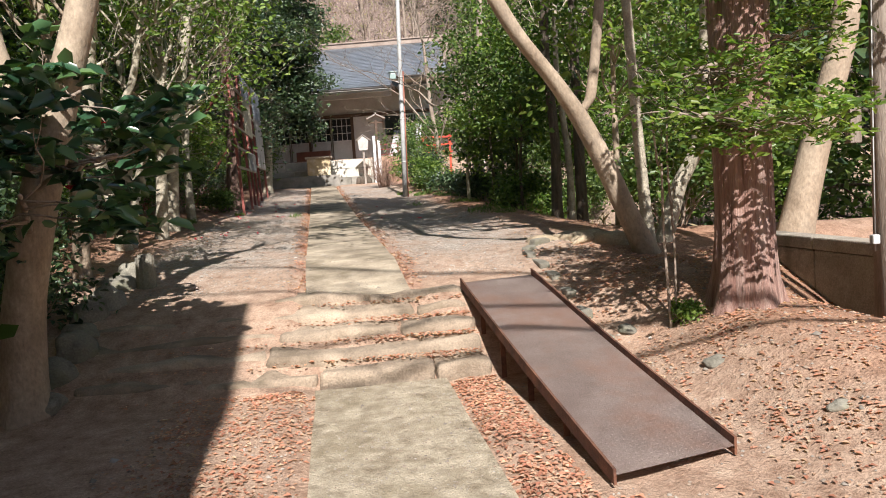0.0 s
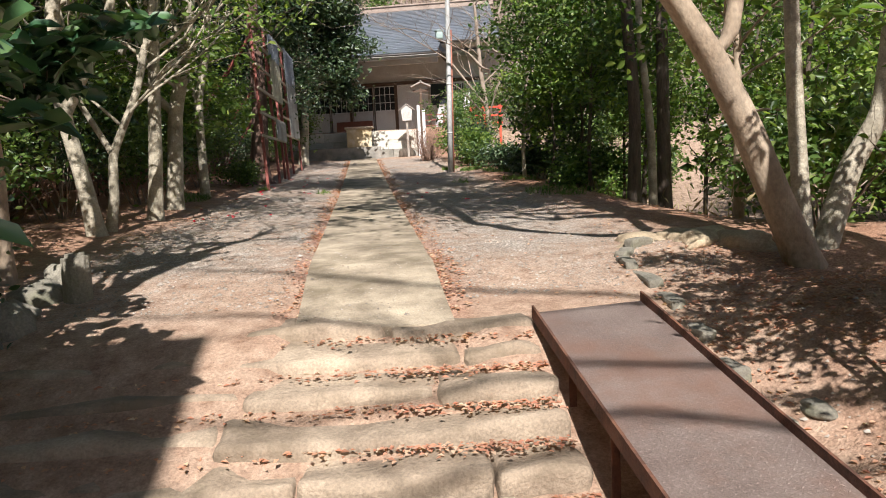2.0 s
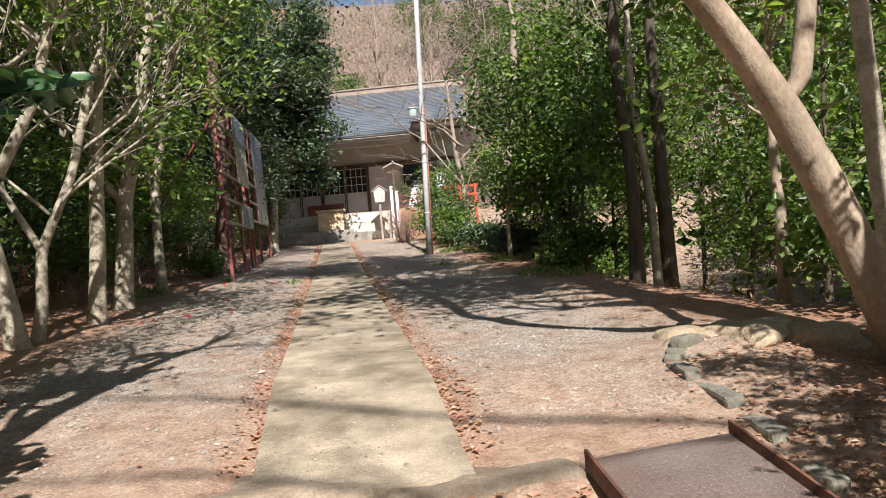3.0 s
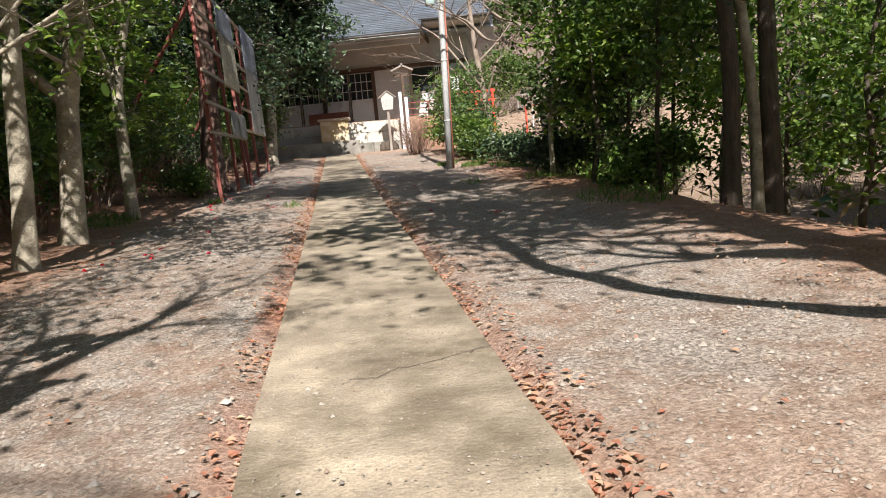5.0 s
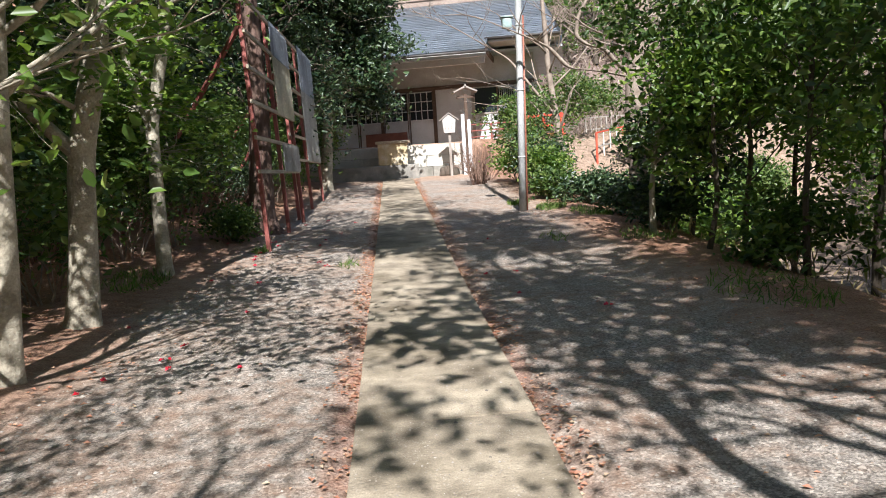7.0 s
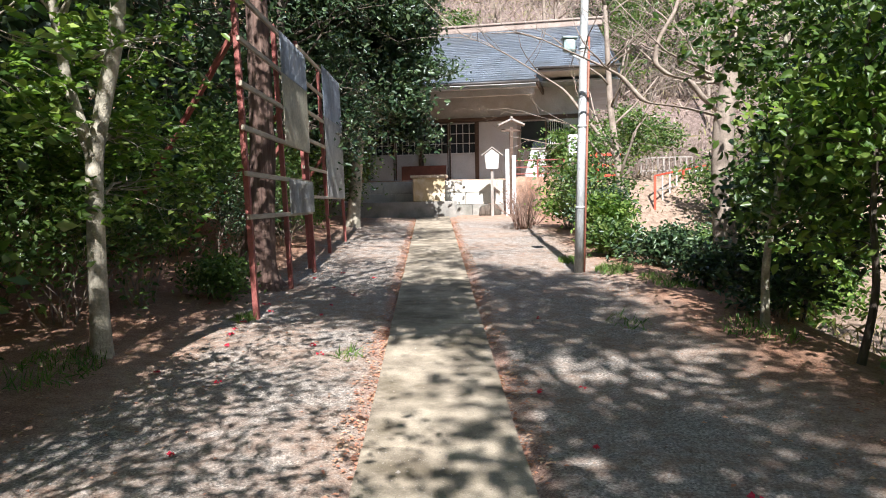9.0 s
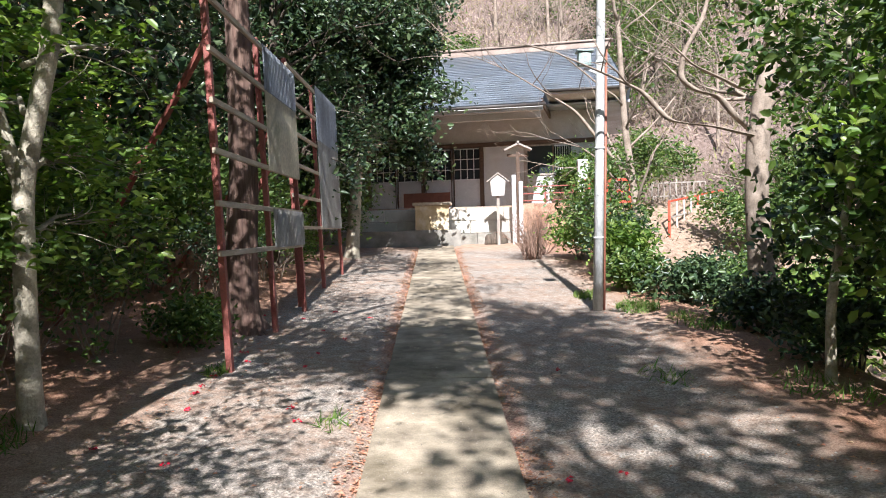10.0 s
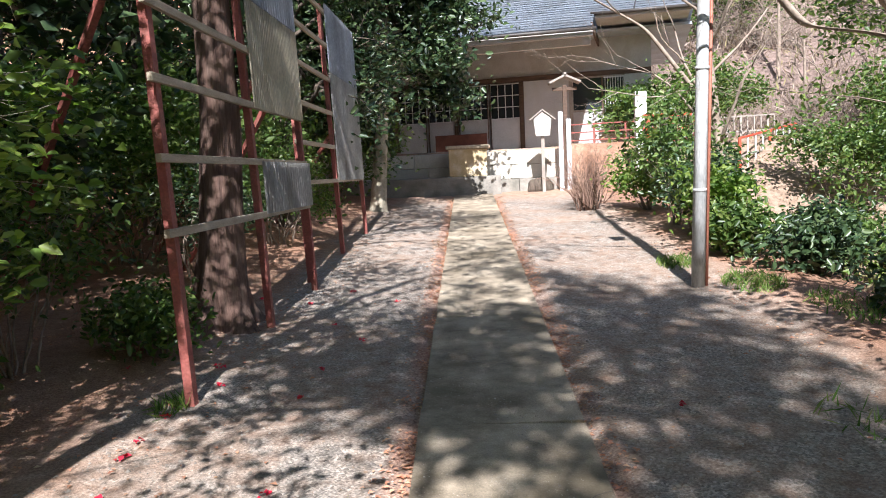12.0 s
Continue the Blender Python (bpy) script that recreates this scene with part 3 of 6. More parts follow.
def concrete_path():
    top = thing("pavement", (0.1, 6, hz(0.1, 6)), "narrow concrete footpath stained olive, cracked across", "footpath", kind="structure")
    joints = (5.98, 8.05, 10.3, 13.1, 16.25, 18.6, 21.4, 24.1, 26.9, 29.4, 31.3)
    inv = top.matrix_world.inverted()
    rng = np.random.default_rng(5)
    for a, b in zip(joints, joints[1:]):
        bm = bmesh.new()
        rows = max(3, int((b - a) / 0.35))
        ya = np.linspace(a + 0.006, b - 0.006, rows + 1)
        skew = rng.normal(0, 0.05, 2)
        grid = []
        for i, yy in enumerate(ya):
            f = i / rows
            row = []
            for k in range(6):
                u = k / 5
                y = yy + (skew[0] * (1 - f) + skew[1] * f) * (u - 0.5)
                x = line_left(yy) + (line_right(yy) - line_left(yy)) * u
                if k in (0, 5):
                    x += 0.012 * noise.noise(Vector((u * 9, yy * 3.1, 0)))
                z = float(np.interp(yy, PROFILE_Y, PROFILE_Z)) + 0.012 + 0.006 * noise.noise(Vector((x * 2, yy * 1.5, 3)))
                row.append(bm.verts.new(inv @ Vector((x, y, z))))
            grid.append(row)
        for i in range(rows):
            for k in range(5):
                bm.faces.new((grid[i][k], grid[i][k + 1], grid[i + 1][k + 1], grid[i + 1][k]))
        edge = bmesh.ops.extrude_edge_only(bm, edges=[e for e in bm.edges if e.is_boundary])
        bmesh.ops.translate(bm, vec=(0, 0, -0.08), verts=[g for g in edge["geom"] if isinstance(g, bmesh.types.BMVert)])
        for e in [e for e in bm.edges if len(e.link_faces) == 2 and e.calc_face_angle(0) > 1.0]:
            e.smooth = False
        part("slab", bm, MAT["concrete"], top)
    # cracks run across between the joints
    for y0, x0, x1, seed in ((7.95, -0.05, 0.5, 1), (9.15, -0.3, 0.3, 2), (15.35, -0.15, 0.38, 3), (17.3, -0.5, 0.1, 4), (15.9, 0.05, 0.3, 6)):
        pts = []
        for i in range(15):
            u = i / 14
            x = x0 + (x1 - x0) * u
            y = y0 + 0.25 * (u - 0.5) * (1 if seed % 2 else -1) + 0.06 * noise.noise(Vector((u * 7, seed, 0)))
            z = float(np.interp(y, PROFILE_Y, PROFILE_Z)) + 0.0165
            w = 0.0018 + 0.0025 * abs(noise.noise(Vector((u * 12, seed, 5))))
            pts.append((inv @ Vector((x, y - w, z)), inv @ Vector((x, y + w, z))))
        verts = [v for p in pts for v in p]
        fc = [(2 * i, 2 * i + 2, 2 * i + 3, 2 * i + 1) for i in range(14)]
        part("crack", mesh_of("crack", verts, fc, MAT["gutter"]), None, top, "thin dark crack")


def lower_slab():
    bm = bmesh.new()
    rows, cols = 26, 8
    ys = np.linspace(-3.0, 4.84, rows + 1)
    g = []
    for y in ys:
        r = []
        for k in range(cols + 1):
            x = -0.21 + 0.83 * k / cols + (0.014 * noise.noise(Vector((k, y * 3, 1))) if k in (0, cols) else 0)
            r.append(bm.verts.new((x, y + (0.02 * noise.noise(Vector((x * 6, 0, 2))) if y > 4.8 else 0), float(np.interp(y, PROFILE_Y, PROFILE_Z)) + 0.016 + 0.006 * noise.noise(Vector((x * 3, y * 3, 7))))))
        g.append(r)
    for i in range(rows):
        for k in range(cols):
            bm.faces.new((g[i][k], g[i][k + 1], g[i + 1][k + 1], g[i + 1][k]))
    e = bmesh.ops.extrude_edge_only(bm, edges=[e for e in bm.edges if e.is_boundary])
    bmesh.ops.translate(bm, vec=(0, 0, -0.09), verts=[v for v in e["geom"] if isinstance(v, bmesh.types.BMVert)])
    tagged(part("footpath_slab", bm, MAT["slab"]), "rough grey concrete slab with exposed pebbles below steps", "slab", kind="structure")


NOSING = ((4.86, 0.235), (5.10, 0.325), (5.36, 0.415), (5.66, 0.50), (5.90, 0.57))


def stone_steps():
    top = thing("steps", (-0.4, 5.3, hz(-0.4, 5.3)), "low worn stone steps strewn with dry leaves", "steps", kind="structure")
    inv = top.matrix_world.inverted()
    rng = np.random.default_rng(11)
    for i, (y, z) in enumerate(NOSING):
        x, right = -1.72 - 0.05 * i, 0.93
        while x < right - 0.02:
            w = min(rng.uniform(0.7, 1.5), right - x)
            if right - x - w < 0.25:
                w = right - x
            ym = y - 0.075 * (x + w / 2 - 0.6) + rng.normal(0, 0.012)
            bm = box((x + 0.006, ym, z - 0.22), (x + w - 0.006, ym + 0.36, z + rng.normal(0, 0.008)), 0.04)
            bmesh.ops.subdivide_edges(bm, edges=[e for e in bm.edges if e.calc_length() > 0.2], cuts=4, use_grid_fill=True)
            for v in bm.verts:
                v.co += 0.036 * noise.noise_vector(v.co * 5.5)
                v.co.z += 0.036 * noise.noise(v.co * 2.2)
            bmesh.ops.transform(bm, matrix=inv, verts=bm.verts)
            for f in bm.faces:
                f.smooth = True
            part("step_stone", bm, MAT["step"], top)
            x += w


def steel_ramp():
    a0, a1 = Vector((1.03, 2.97, 0.155)), Vector((0.935, 5.90, 0.625))      # left edge, bottom and top
    b0, b1 = Vector((1.615, 3.10, 0.165)), Vector((1.515, 5.98, 0.635))
    top = thing("access_ramp", (1.27, 4.4, hz(1.27, 4.4)), "rust-brown checker plate steel ramp laid over steps", "ramp")
    inv = top.matrix_world.inverted()
    ax, up = (a1 - a0), Vector((0, -0.157, 0.987))
    n = 12
    bm = bmesh.new()
    rows = []
    for i in range(n + 1):
        f = i / n
        sag = -0.018 * math.sin(math.pi * f) + 0.03 * max(0, f - 0.86) * -3
        rows.append([bm.verts.new(inv @ ((a0.lerp(a1, f)).lerp(b0.lerp(b1, f), k / 4) + Vector((0, 0, sag)))) for k in range(5)])
    for i in range(n):
        for k in range(4):
            bm.faces.new((rows[i][k], rows[i][k + 1], rows[i + 1][k + 1], rows[i + 1][k]))
    bmesh.ops.solidify(bm, geom=bm.faces[:], thickness=0.006)
    plate = part("plate", bm, MAT["plate"], top, "worn brown checker plate")
    # raised lozenges of the tread pattern, too many to tell apart
    vs, fs = [], []
    for i in range(1, 96):
        for k in range(1, 19):
            f, u = i / 96, k / 19
            sag = -0.018 * math.sin(math.pi * f) + 0.03 * max(0, f - 0.86) * -3
            c = a0.lerp(a1, f).lerp(b0.lerp(b1, f), u) + Vector((0, 0, sag + 0.0032))
            s = 0.7854 if (i + k) % 2 else -0.7854
            d = Vector((math.sin(s), math.cos(s), math.cos(s) * 0.157))
            e = Vector((math.cos(s), -math.sin(s), 0))
            o = len(vs)
            vs += [inv @ (c + d * 0.010), inv @ (c + e * 0.003), inv @ (c - d * 0.010), inv @ (c - e * 0.003), inv @ (c + Vector((0, 0, 0.0012)))]
            fs += [(o, o + 1, o + 4), (o + 1, o + 2, o + 4), (o + 2, o + 3, o + 4), (o + 3, o, o + 4)]
    tagged(part("tread_pattern", mesh_of("tread_pattern", vs, fs, MAT["plate"]), None, plate), kind="stuff")
    for p, q, side in ((a0, a1, -1), (b0, b1, 1)):
        off = Vector((side * 0.006, 0, 0.004))
        bm = bmesh.new()
        prev = None
        for i in range(n + 1):
            f = i / n
            sag = -0.018 * math.sin(math.pi * f)
            c = p.lerp(q, f) + off + Vector((0, 0, sag))
            hgt = 0.035 if side > 0 else 0.022
            ring = [bm.verts.new(inv @ (c + Vector((dx, 0, dz)))) for dx, dz in ((-0.006, -0.045), (0.006, -0.045), (0.006, hgt), (-0.006, hgt))]
            if prev:
                for j in range(4):
                    bm.faces.new((prev[j], prev[(j + 1) % 4], ring[(j + 1) % 4], ring[j]))
            else:
                bm.faces.new(ring[::-1])
            prev = ring
        bm.faces.new(prev)
        part("side_rail", bm, MAT["rust"], top, "rusted upturned edge")
    for f in (0.22, 0.42, 0.62, 0.80):
        for p, q, dx in ((a0, a1, 0.02), (b0, b1, -0.02)):
            c = p.lerp(q, f)
            z0 = hz(c.x, c.y) - 0.03
            if c.x < 1.2 and c.y > 4.86:
                z0 = 0.16
            if c.z - 0.04 > z0 + 0.02:
                bm = box((c.x + dx - 0.016, c.y - 0.004, z0), (c.x + dx + 0.016, c.y + 0.004, c.z - 0.045), 0)
                bmesh.ops.transform(bm, matrix=inv, verts=bm.verts)
                part("leg", bm, MAT["rust"], top)
    for f in (0.2, 0.5, 0.8):
        p, q = a0.lerp(a1, f), b0.lerp(b1, f)
        part("cross_bar", bar(inv @ (p - Vector((0, 0, 0.045))), inv @ (q - Vector((0, 0, 0.045))), 0.04, 0.03), MAT["rust"], top)


def boulder(name, at, size, material, label, category, seed, flat=0.6, group="", sharp=False):
    bm = bmesh.new()
    bmesh.ops.create_icosphere(bm, subdivisions=3, radius=1)
    for v in bm.verts:
        d = v.co.normalized()
        k = 1 + 0.34 * noise.noise(d * 1.3 + Vector((seed, 0, 0))) + 0.12 * noise.noise(d * 3.3 + Vector((0, seed, 0)))
        v.co = Vector((d.x * size[0], d.y * size[1], max(-0.35, d.z) * size[2])) * k
    for f in bm.faces:
        f.smooth = not sharp
    ob = part(name, bm, material)
    ob.matrix_world = pose(at[0], at[1], at[2] if len(at) > 2 else hz(at[0], at[1], -0.02), 0, 0, seed * 47 % 360)
    return tagged(ob, label, category, group)


def edging():
    """Kerb stones that curve round the right-hand bed."""
    pts = ((1.78, 4.72), (1.80, 5.02), (1.75, 5.34), (1.745, 5.66), (1.73, 5.98), (1.74, 6.32), (1.72, 6.66), (1.74, 6.95), (1.86, 7.18), (2.05, 7.30))
    rng = np.random.default_rng(3)
    for (x0, y0), (x1, y1) in zip(pts, pts[1:]):
        ln = math.hypot(x1 - x0, y1 - y0)
        bm = box((0.008, -0.045, -0.12), (ln - 0.008, 0.045, 0.045 + rng.uniform(-0.02, 0.02)), 0.02)
        bmesh.ops.subdivide_edges(bm, edges=[e for e in bm.edges if e.calc_length() > 0.1], cuts=3, use_grid_fill=True)
        for v in bm.verts:
            v.co += 0.018 * noise.noise_vector(v.co * 7 + Vector((x0 * 9, y0 * 9, 0)))
        ob = part("kerb_stone", bm, MAT["kerb"])
        ob.matrix_world = pose(x0, y0, hz(x0, y0, 0.02), 0, 0, math.degrees(math.atan2(y1 - y0, x1 - x0)))
        tagged(ob, "dark mossy kerb stone edging a leaf-strewn bed", "kerb stone", "kerb stones round the bed")
    for i, (x, y, sx, sy, sz) in enumerate(((2.10, 7.50, 0.26, 0.15, 0.07), (2.42, 7.22, 0.32, 0.17, 0.09), (2.58, 6.98, 0.24, 0.14, 0.11), (1.98, 7.34, 0.20, 0.12, 0.06), (2.28, 7.36, 0.26, 0.13, 0.08))):
        boulder("rock", (x, y), (sx, sy, sz), MAT["rock"], "sandy yellow rock at the edge of the bed", "rock", 3.1 + i * 1.7, group="rocks by the bed")
    for i, (x, y, s) in enumerate(((3.15, 3.55, 0.2), (2.1, 4.1, 0.1), (1.95, 5.1, 0.09), (2.2, 3.2, 0.07))):
        boulder("rock", (x, y), (s, s * 0.7, s * 0.45), MAT["kerb"], "half-buried grey stone in bare soil", "rock", 9.3 + i * 2.1, group="loose stones")
    for i in range(9):
        y = 5.0 + i * 0.26
        boulder("edge_stone", (-1.86 - 0.05 * math.sin(i * 2.2), y), (0.15, 0.13, 0.10 + 0.04 * (i % 3)), MAT["kerb"], "dark rough stone beside the steps", "stone", 21.7 + i * 1.3, group="stones beside the steps")
    # short worn post
    bm = bmesh.new()
    bmesh.ops.create_cone(bm, cap_ends=True, segments=12, radius1=0.085, radius2=0.075, depth=0.30)
    bmesh.ops.bevel(bm, geom=[e for e in bm.edges if e.verts[0].co.z > 0.1 and e.verts[1].co.z > 0.1], offset=0.02, segments=2, affect="EDGES")
    for v in bm.verts:
        v.co += 0.012 * noise.noise_vector(v.co * 8)
    ob = part("stub_post", bm, MAT["kerb"])
    ob.matrix_world = pose(-1.63, 6.8, hz(-1.63, 6.8, 0.13))
    tagged(ob, "short weathered stub post beside the steps", "post")


def block_wall():
    """Low concrete wall on the right, beyond the big cedar."""
    top = thing("block_wall", (3.65, 5.3, hz(3.65, 5.3)), "low grey concrete retaining wall with a capping strip", "wall")
    inv = top.matrix_world.inverted()
    a, b = Vector((3.72, 6.35, 0)), Vector((3.60, 2.6, 0))
    n = 4
    for i in range(n):
        p, q = a.lerp(b, i / n), a.lerp(b, (i + 1) / n)
        d = (q - p).normalized() * 0.004
        for z0, z1, w in ((-0.3, 0.70, 0.16), (0.704, 0.80, 0.19)):
            c0, c1 = p + d, q - d
            bm = bar(inv @ Vector((c0.x, c0.y, (z0 + z1) / 2)), inv @ Vector((c1.x, c1.y, (z0 + z1) / 2)), w, z1 - z0, 0.012)
            part("panel", bm, MAT["old_concrete"], top)


concrete_path()
lower_slab()
stone_steps()
steel_ramp()
edging()
block_wall()

# ---- sign frame ----


def corrugated(y0, y1, z0, z1, amp, pitch, lean):
    """A sheet with upright corrugations in the plane of the path side."""
    k = int((y1 - y0) / pitch * 6)
    v, f = [], []
    for j in range(4):
        z = z0 + (z1 - z0) * j / 3
        for i in range(k + 1):
            y = y0 + (y1 - y0) * i / k
            v.append((amp * math.sin(i * math.pi / 3) - lean * (z - 2), y, z))
    for j in range(3):
        for i in range(k):
            o = j * (k + 1) + i
            f.append((o, o + 1, o + k + 2, o + k + 1))
    return v, f


def sheet(name, y0, y1, z0, z1, x, material, parent, label, lean=0.03, amp=0.014, pitch=0.08):
    inv = parent.matrix_world.inverted()
    v, f = corrugated(y0, y1, z0, z1, amp, pitch, lean)
    bm = bmesh.new()
    vs = [bm.verts.new(inv @ Vector((x + a, b, c))) for a, b, c in v]
    for q in f:
        bm.faces.new([vs[i] for i in q])
    bmesh.ops.solidify(bm, geom=bm.faces[:], thickness=0.004)
    return part(name, bm, material, parent, label)


def sign_frames():
    lean = 0.028
    specs = (("red steel frame with beige rails, half its sheets gone", (16.7, 18.42, 20.06), -1.965, (2.125, 2.557, 3.01, 3.44, 3.88, 4.33)),
             ("red steel frame carrying tall grey corrugated sheets", (20.42, 22.35, 24.42), -2.09, (2.36, 2.80, 3.24, 3.68, 4.12, 4.56)))
    for s, (label, ys, x, zs) in enumerate(specs):
        top = thing("signboard_frame", (x, ys[0], hz(x, ys[0])), label, "signboard", "signboards by the path")
        inv = top.matrix_world.inverted()
        for i, y in enumerate(ys):
            a = Vector((x + 0.04 + lean, y, hz(x, y) - 0.05))
            b = Vector((x - lean * 2.4, y, zs[-1] + 0.1))
            part("post", bar(inv @ a, inv @ b, 0.07, 0.055), MAT["redsteel"], top, "faded red steel post")
        for z in zs:
            xo = x + 0.05 - lean * (z - 2.1)
            part("rail", bar(inv @ Vector((xo, ys[0] - 0.12, z)), inv @ Vector((xo, ys[-1] + 0.05, z)), 0.035, 0.05), MAT["rail_wood"], top, "beige wooden rail")
        for y, dx, dy, zt in ((ys[0] + 0.05, -2.6, 2.05, 4.0), (ys[-1], -1.7, 0.9, 3.6)):
            bx, by = x + dx, y + dy
            part("brace", bar(inv @ Vector((bx, by, hz(bx, by, -0.05))), inv @ Vector((x - 0.06, y, zt)), 0.05, 0.05), MAT["redsteel"], top, "slanting red steel brace")
        if s == 0:
            sheet("lower_sheet", 18.5, 20.15, 2.13, 2.56, x + 0.075, MAT["sheet_grey"], top, "pale grey corrugated sheet", lean)
            sheet("middle_sheet", 18.42, 20.05, 2.99, 3.86, x + 0.075, MAT["sheet_cream"], top, "cream slatted sheet", lean, 0.011, 0.055)
            sheet("upper_sheet", 18.40, 20.02, 3.865, 4.36, x + 0.078, MAT["sheet_blue"], top, "blue-grey corrugated sheet", lean)
        else:
            sheet("tall_sheet", 22.35, 24.46, 2.36, 3.78, x + 0.075, MAT["sheet_grey"], top, "grey corrugated sheet", lean)
            sheet("upper_sheet", 22.33, 24.44, 3.785, 4.66, x + 0.078, MAT["sheet_blue"], top, "blue-grey corrugated sheet", lean)


sign_frames()

# ---- poles ----


def light_pole():
    top = thing("utility_pole", (1.85, 19.45, hz(1.85, 19.45)), "slim grey metal utility pole with small street lamp", "utility pole")
    part("shaft", tubes([[(0, 0, -0.1, 0.064), (0.06, 0, 2.0, 0.057), (0.12, 0, 4.2, 0.052), (0.24, 0, 7.6, 0.045)]], "shaft", MAT["pole"], 16), None, top)
    part("conduit", tubes([[(0.078, 0.0, -0.05, 0.016), (0.120, 0.0, 1.5, 0.016), (0.164, 0.0, 3.2, 0.016)]], "conduit", MAT["pvc"], 8), None, top, "red-brown cable conduit")
    for z in (0.9, 2.0, 3.05):
        part("band", tubes([[(0.03 * z, 0, z - 0.015, 0.0635), (0.03 * z, 0, z + 0.015, 0.0635)]], "band", MAT["pole"], 16), None, top)
    lamp = part("lamp_head", box((-0.19, -0.08, 3.0), (-0.03, 0.07, 3.17), 0.03), MAT["lampglass"], top, "greenish lamp housing")
    part("lamp_hood", box((-0.21, -0.1, 3.17), (0.0, 0.09, 3.195), 0.01), MAT["lampglass"], lamp)
    part("bracket", bar((-0.1, 0, 2.98), (0.08, 0, 2.9), 0.03, 0.03), MAT["pole"], lamp)
    part("insulator", box((0.14, -0.05, 5.6), (0.3, 0.05, 5.75), 0.02), MAT["pole"], top)


def timber_pole():
    top = thing("timber_pole", (3.47, 4.5, hz(3.47, 4.5)), "grey timber pole with a cable and metal clip", "pole")
    part("shaft", tubes([[(0.01, 0, -0.2, 0.068), (0, 0, 2.2, 0.062), (-0.03, 0, 6.0, 0.05)]], "shaft", MAT["wood_pole"], 14), None, top)
    part("cable", tubes([[(-0.075, -0.02, 0.55, 0.006), (-0.085, -0.03, 1.2, 0.006), (-0.07, -0.02, 2.5, 0.006), (-0.08, 0, 5, 0.006)]], "cable", MAT["pole"], 5), None, top, "grey cable")
    part("clip", box((-0.12, -0.06, 0.6), (-0.07, -0.02, 0.66), 0.008), MAT["pole"], top, "metal clip")
    part("plate", box((-0.17, 0.06, 1.25), (-0.09, 0.12, 1.55), 0.006), MAT["wood_pole"], top, "weathered plate")


light_pole()
timber_pole()

# ---- shrine hall and forecourt ----
HALL = pose(1.13, 35.0, 2.98, 0, 0, -12)


def hall():
    top = thing("shrine_hall", (0, 0, 0), "white-walled hall with blue-grey metal roof and brown timber", "building")
    top.matrix_world = HALL

    def b(name, lo, hi, m, label="", parent=None, bevel=0.0):
        return part(name, box(lo, hi, bevel), MAT[m], parent or top, label)
    x0, x1, dp = -7.2, 3.72, 6.4
    wall = b("wall_panel", (0.08, 0.0, 0.0), (1.42, 0.16, 1.98), "plaster", "white plaster panel")
    b("wall_below_window", (1.424, 0.0, 0.0), (x1, 0.16, 0.98), "plaster")
    b("wall_right_of_window", (2.98, 0.0, 0.984), (x1, 0.16, 1.98), "plaster")
    b("wall_side", (x1 - 0.16, 0.164, 0.0), (x1, dp, 3.0), "plaster")
    b("wall_far_side", (x0, 0.164, 0.0), (x0 + 0.16, dp, 3.0), "plaster")
    b("wall_back", (x0 + 0.164, dp - 0.16, 0.0), (x1 - 0.164, dp, 3.0), "plaster")
    b("wall_band", (x0, 0.03, 2.13), (x1, 0.18, 3.05), "tanwall", "beige rendered band")
    b("lintel", (x0, -0.06, 1.985), (x1, 0.16, 2.125), "brownwood", "dark timber lintel", bevel=0.01)
    b("eave_beam", (x0 - 0.3, -2.45, 2.50), (2.2, -2.3, 2.70), "tanwall", "pale eave beam", bevel=0.01)
    b("soffit", (2.304, -1.94, 3.22), (x1 + 0.95, 0.0, 3.25), "tanwall")
    b("fascia", (2.304, -2.0, 3.22), (x1 + 1.0, -1.944, 3.30), "tanwall", "pale fascia board", bevel=0.008)
    b("porch_cheek", (2.25, -2.9, 2.80), (2.30, -0.01, 2.98), "brownwood")
    part("porch_soffit", bar((-2.4, -2.9, 2.74), (-2.4, 0.0, 3.02), 9.3, 0.03, 0), MAT["tanwall"], top, "pale boarded porch soffit")
    b("fascia", (x0 - 0.5, -3.0, 2.64), (2.3, -2.94, 2.82), "tanwall", "pale porch fascia board", bevel=0.008)
    for x in (-3.9, -2.0, 0.02, 1.46):
        b("column", (x - 0.055, -0.05, 0.0), (x + 0.055, 0.06, 1.98), "brownwood" if x < 1 else "greywood", "timber column", bevel=0.01)
    # lattice doors: white lower board, glazed upper part in small squares
    for i in range(4):
        a = -3.86 + i * 0.97
        c = a + 0.93
        door = b("lattice_door", (a, 0.03, 0.02), (c, 0.055, 0.92), "plaster", "sliding door with white board and glazed lattice")
        b("glass", (a + 0.03, 0.045, 0.95), (c - 0.03, 0.05, 1.93), "glass", "dark glass", door)
        for k in range(5):
            x = a + 0.01 + (c - a - 0.04) * k / 4
            b("stile", (x, 0.02, 0.924), (x + 0.022, 0.042, 1.95), "whitepaint", "", door)
        for k in range(4):
            z = 0.924 + k * 0.335
            b("muntin", (a, 0.012, z), (c, 0.019, z + 0.024), "whitepaint", "", door)
        for x in (a, c - 0.045):
            b("door_edge", (x, 0.0, 0.0), (x + 0.03, 0.0115, 1.96), "brownwood", "", door)
    b("red_board", (-2.6, -0.32, 0.02), (-1.02, -0.27, 0.52), "redwood", "low red-brown board")
    # window with dark pane and barred half
    win = b("window", (1.52, 0.05, 1.0), (2.34, 0.07, 1.96), "glass", "dark window, one half behind white bars")
    b("window_pane", (2.36, 0.05, 1.0), (2.96, 0.07, 1.96), "glass", "", win)
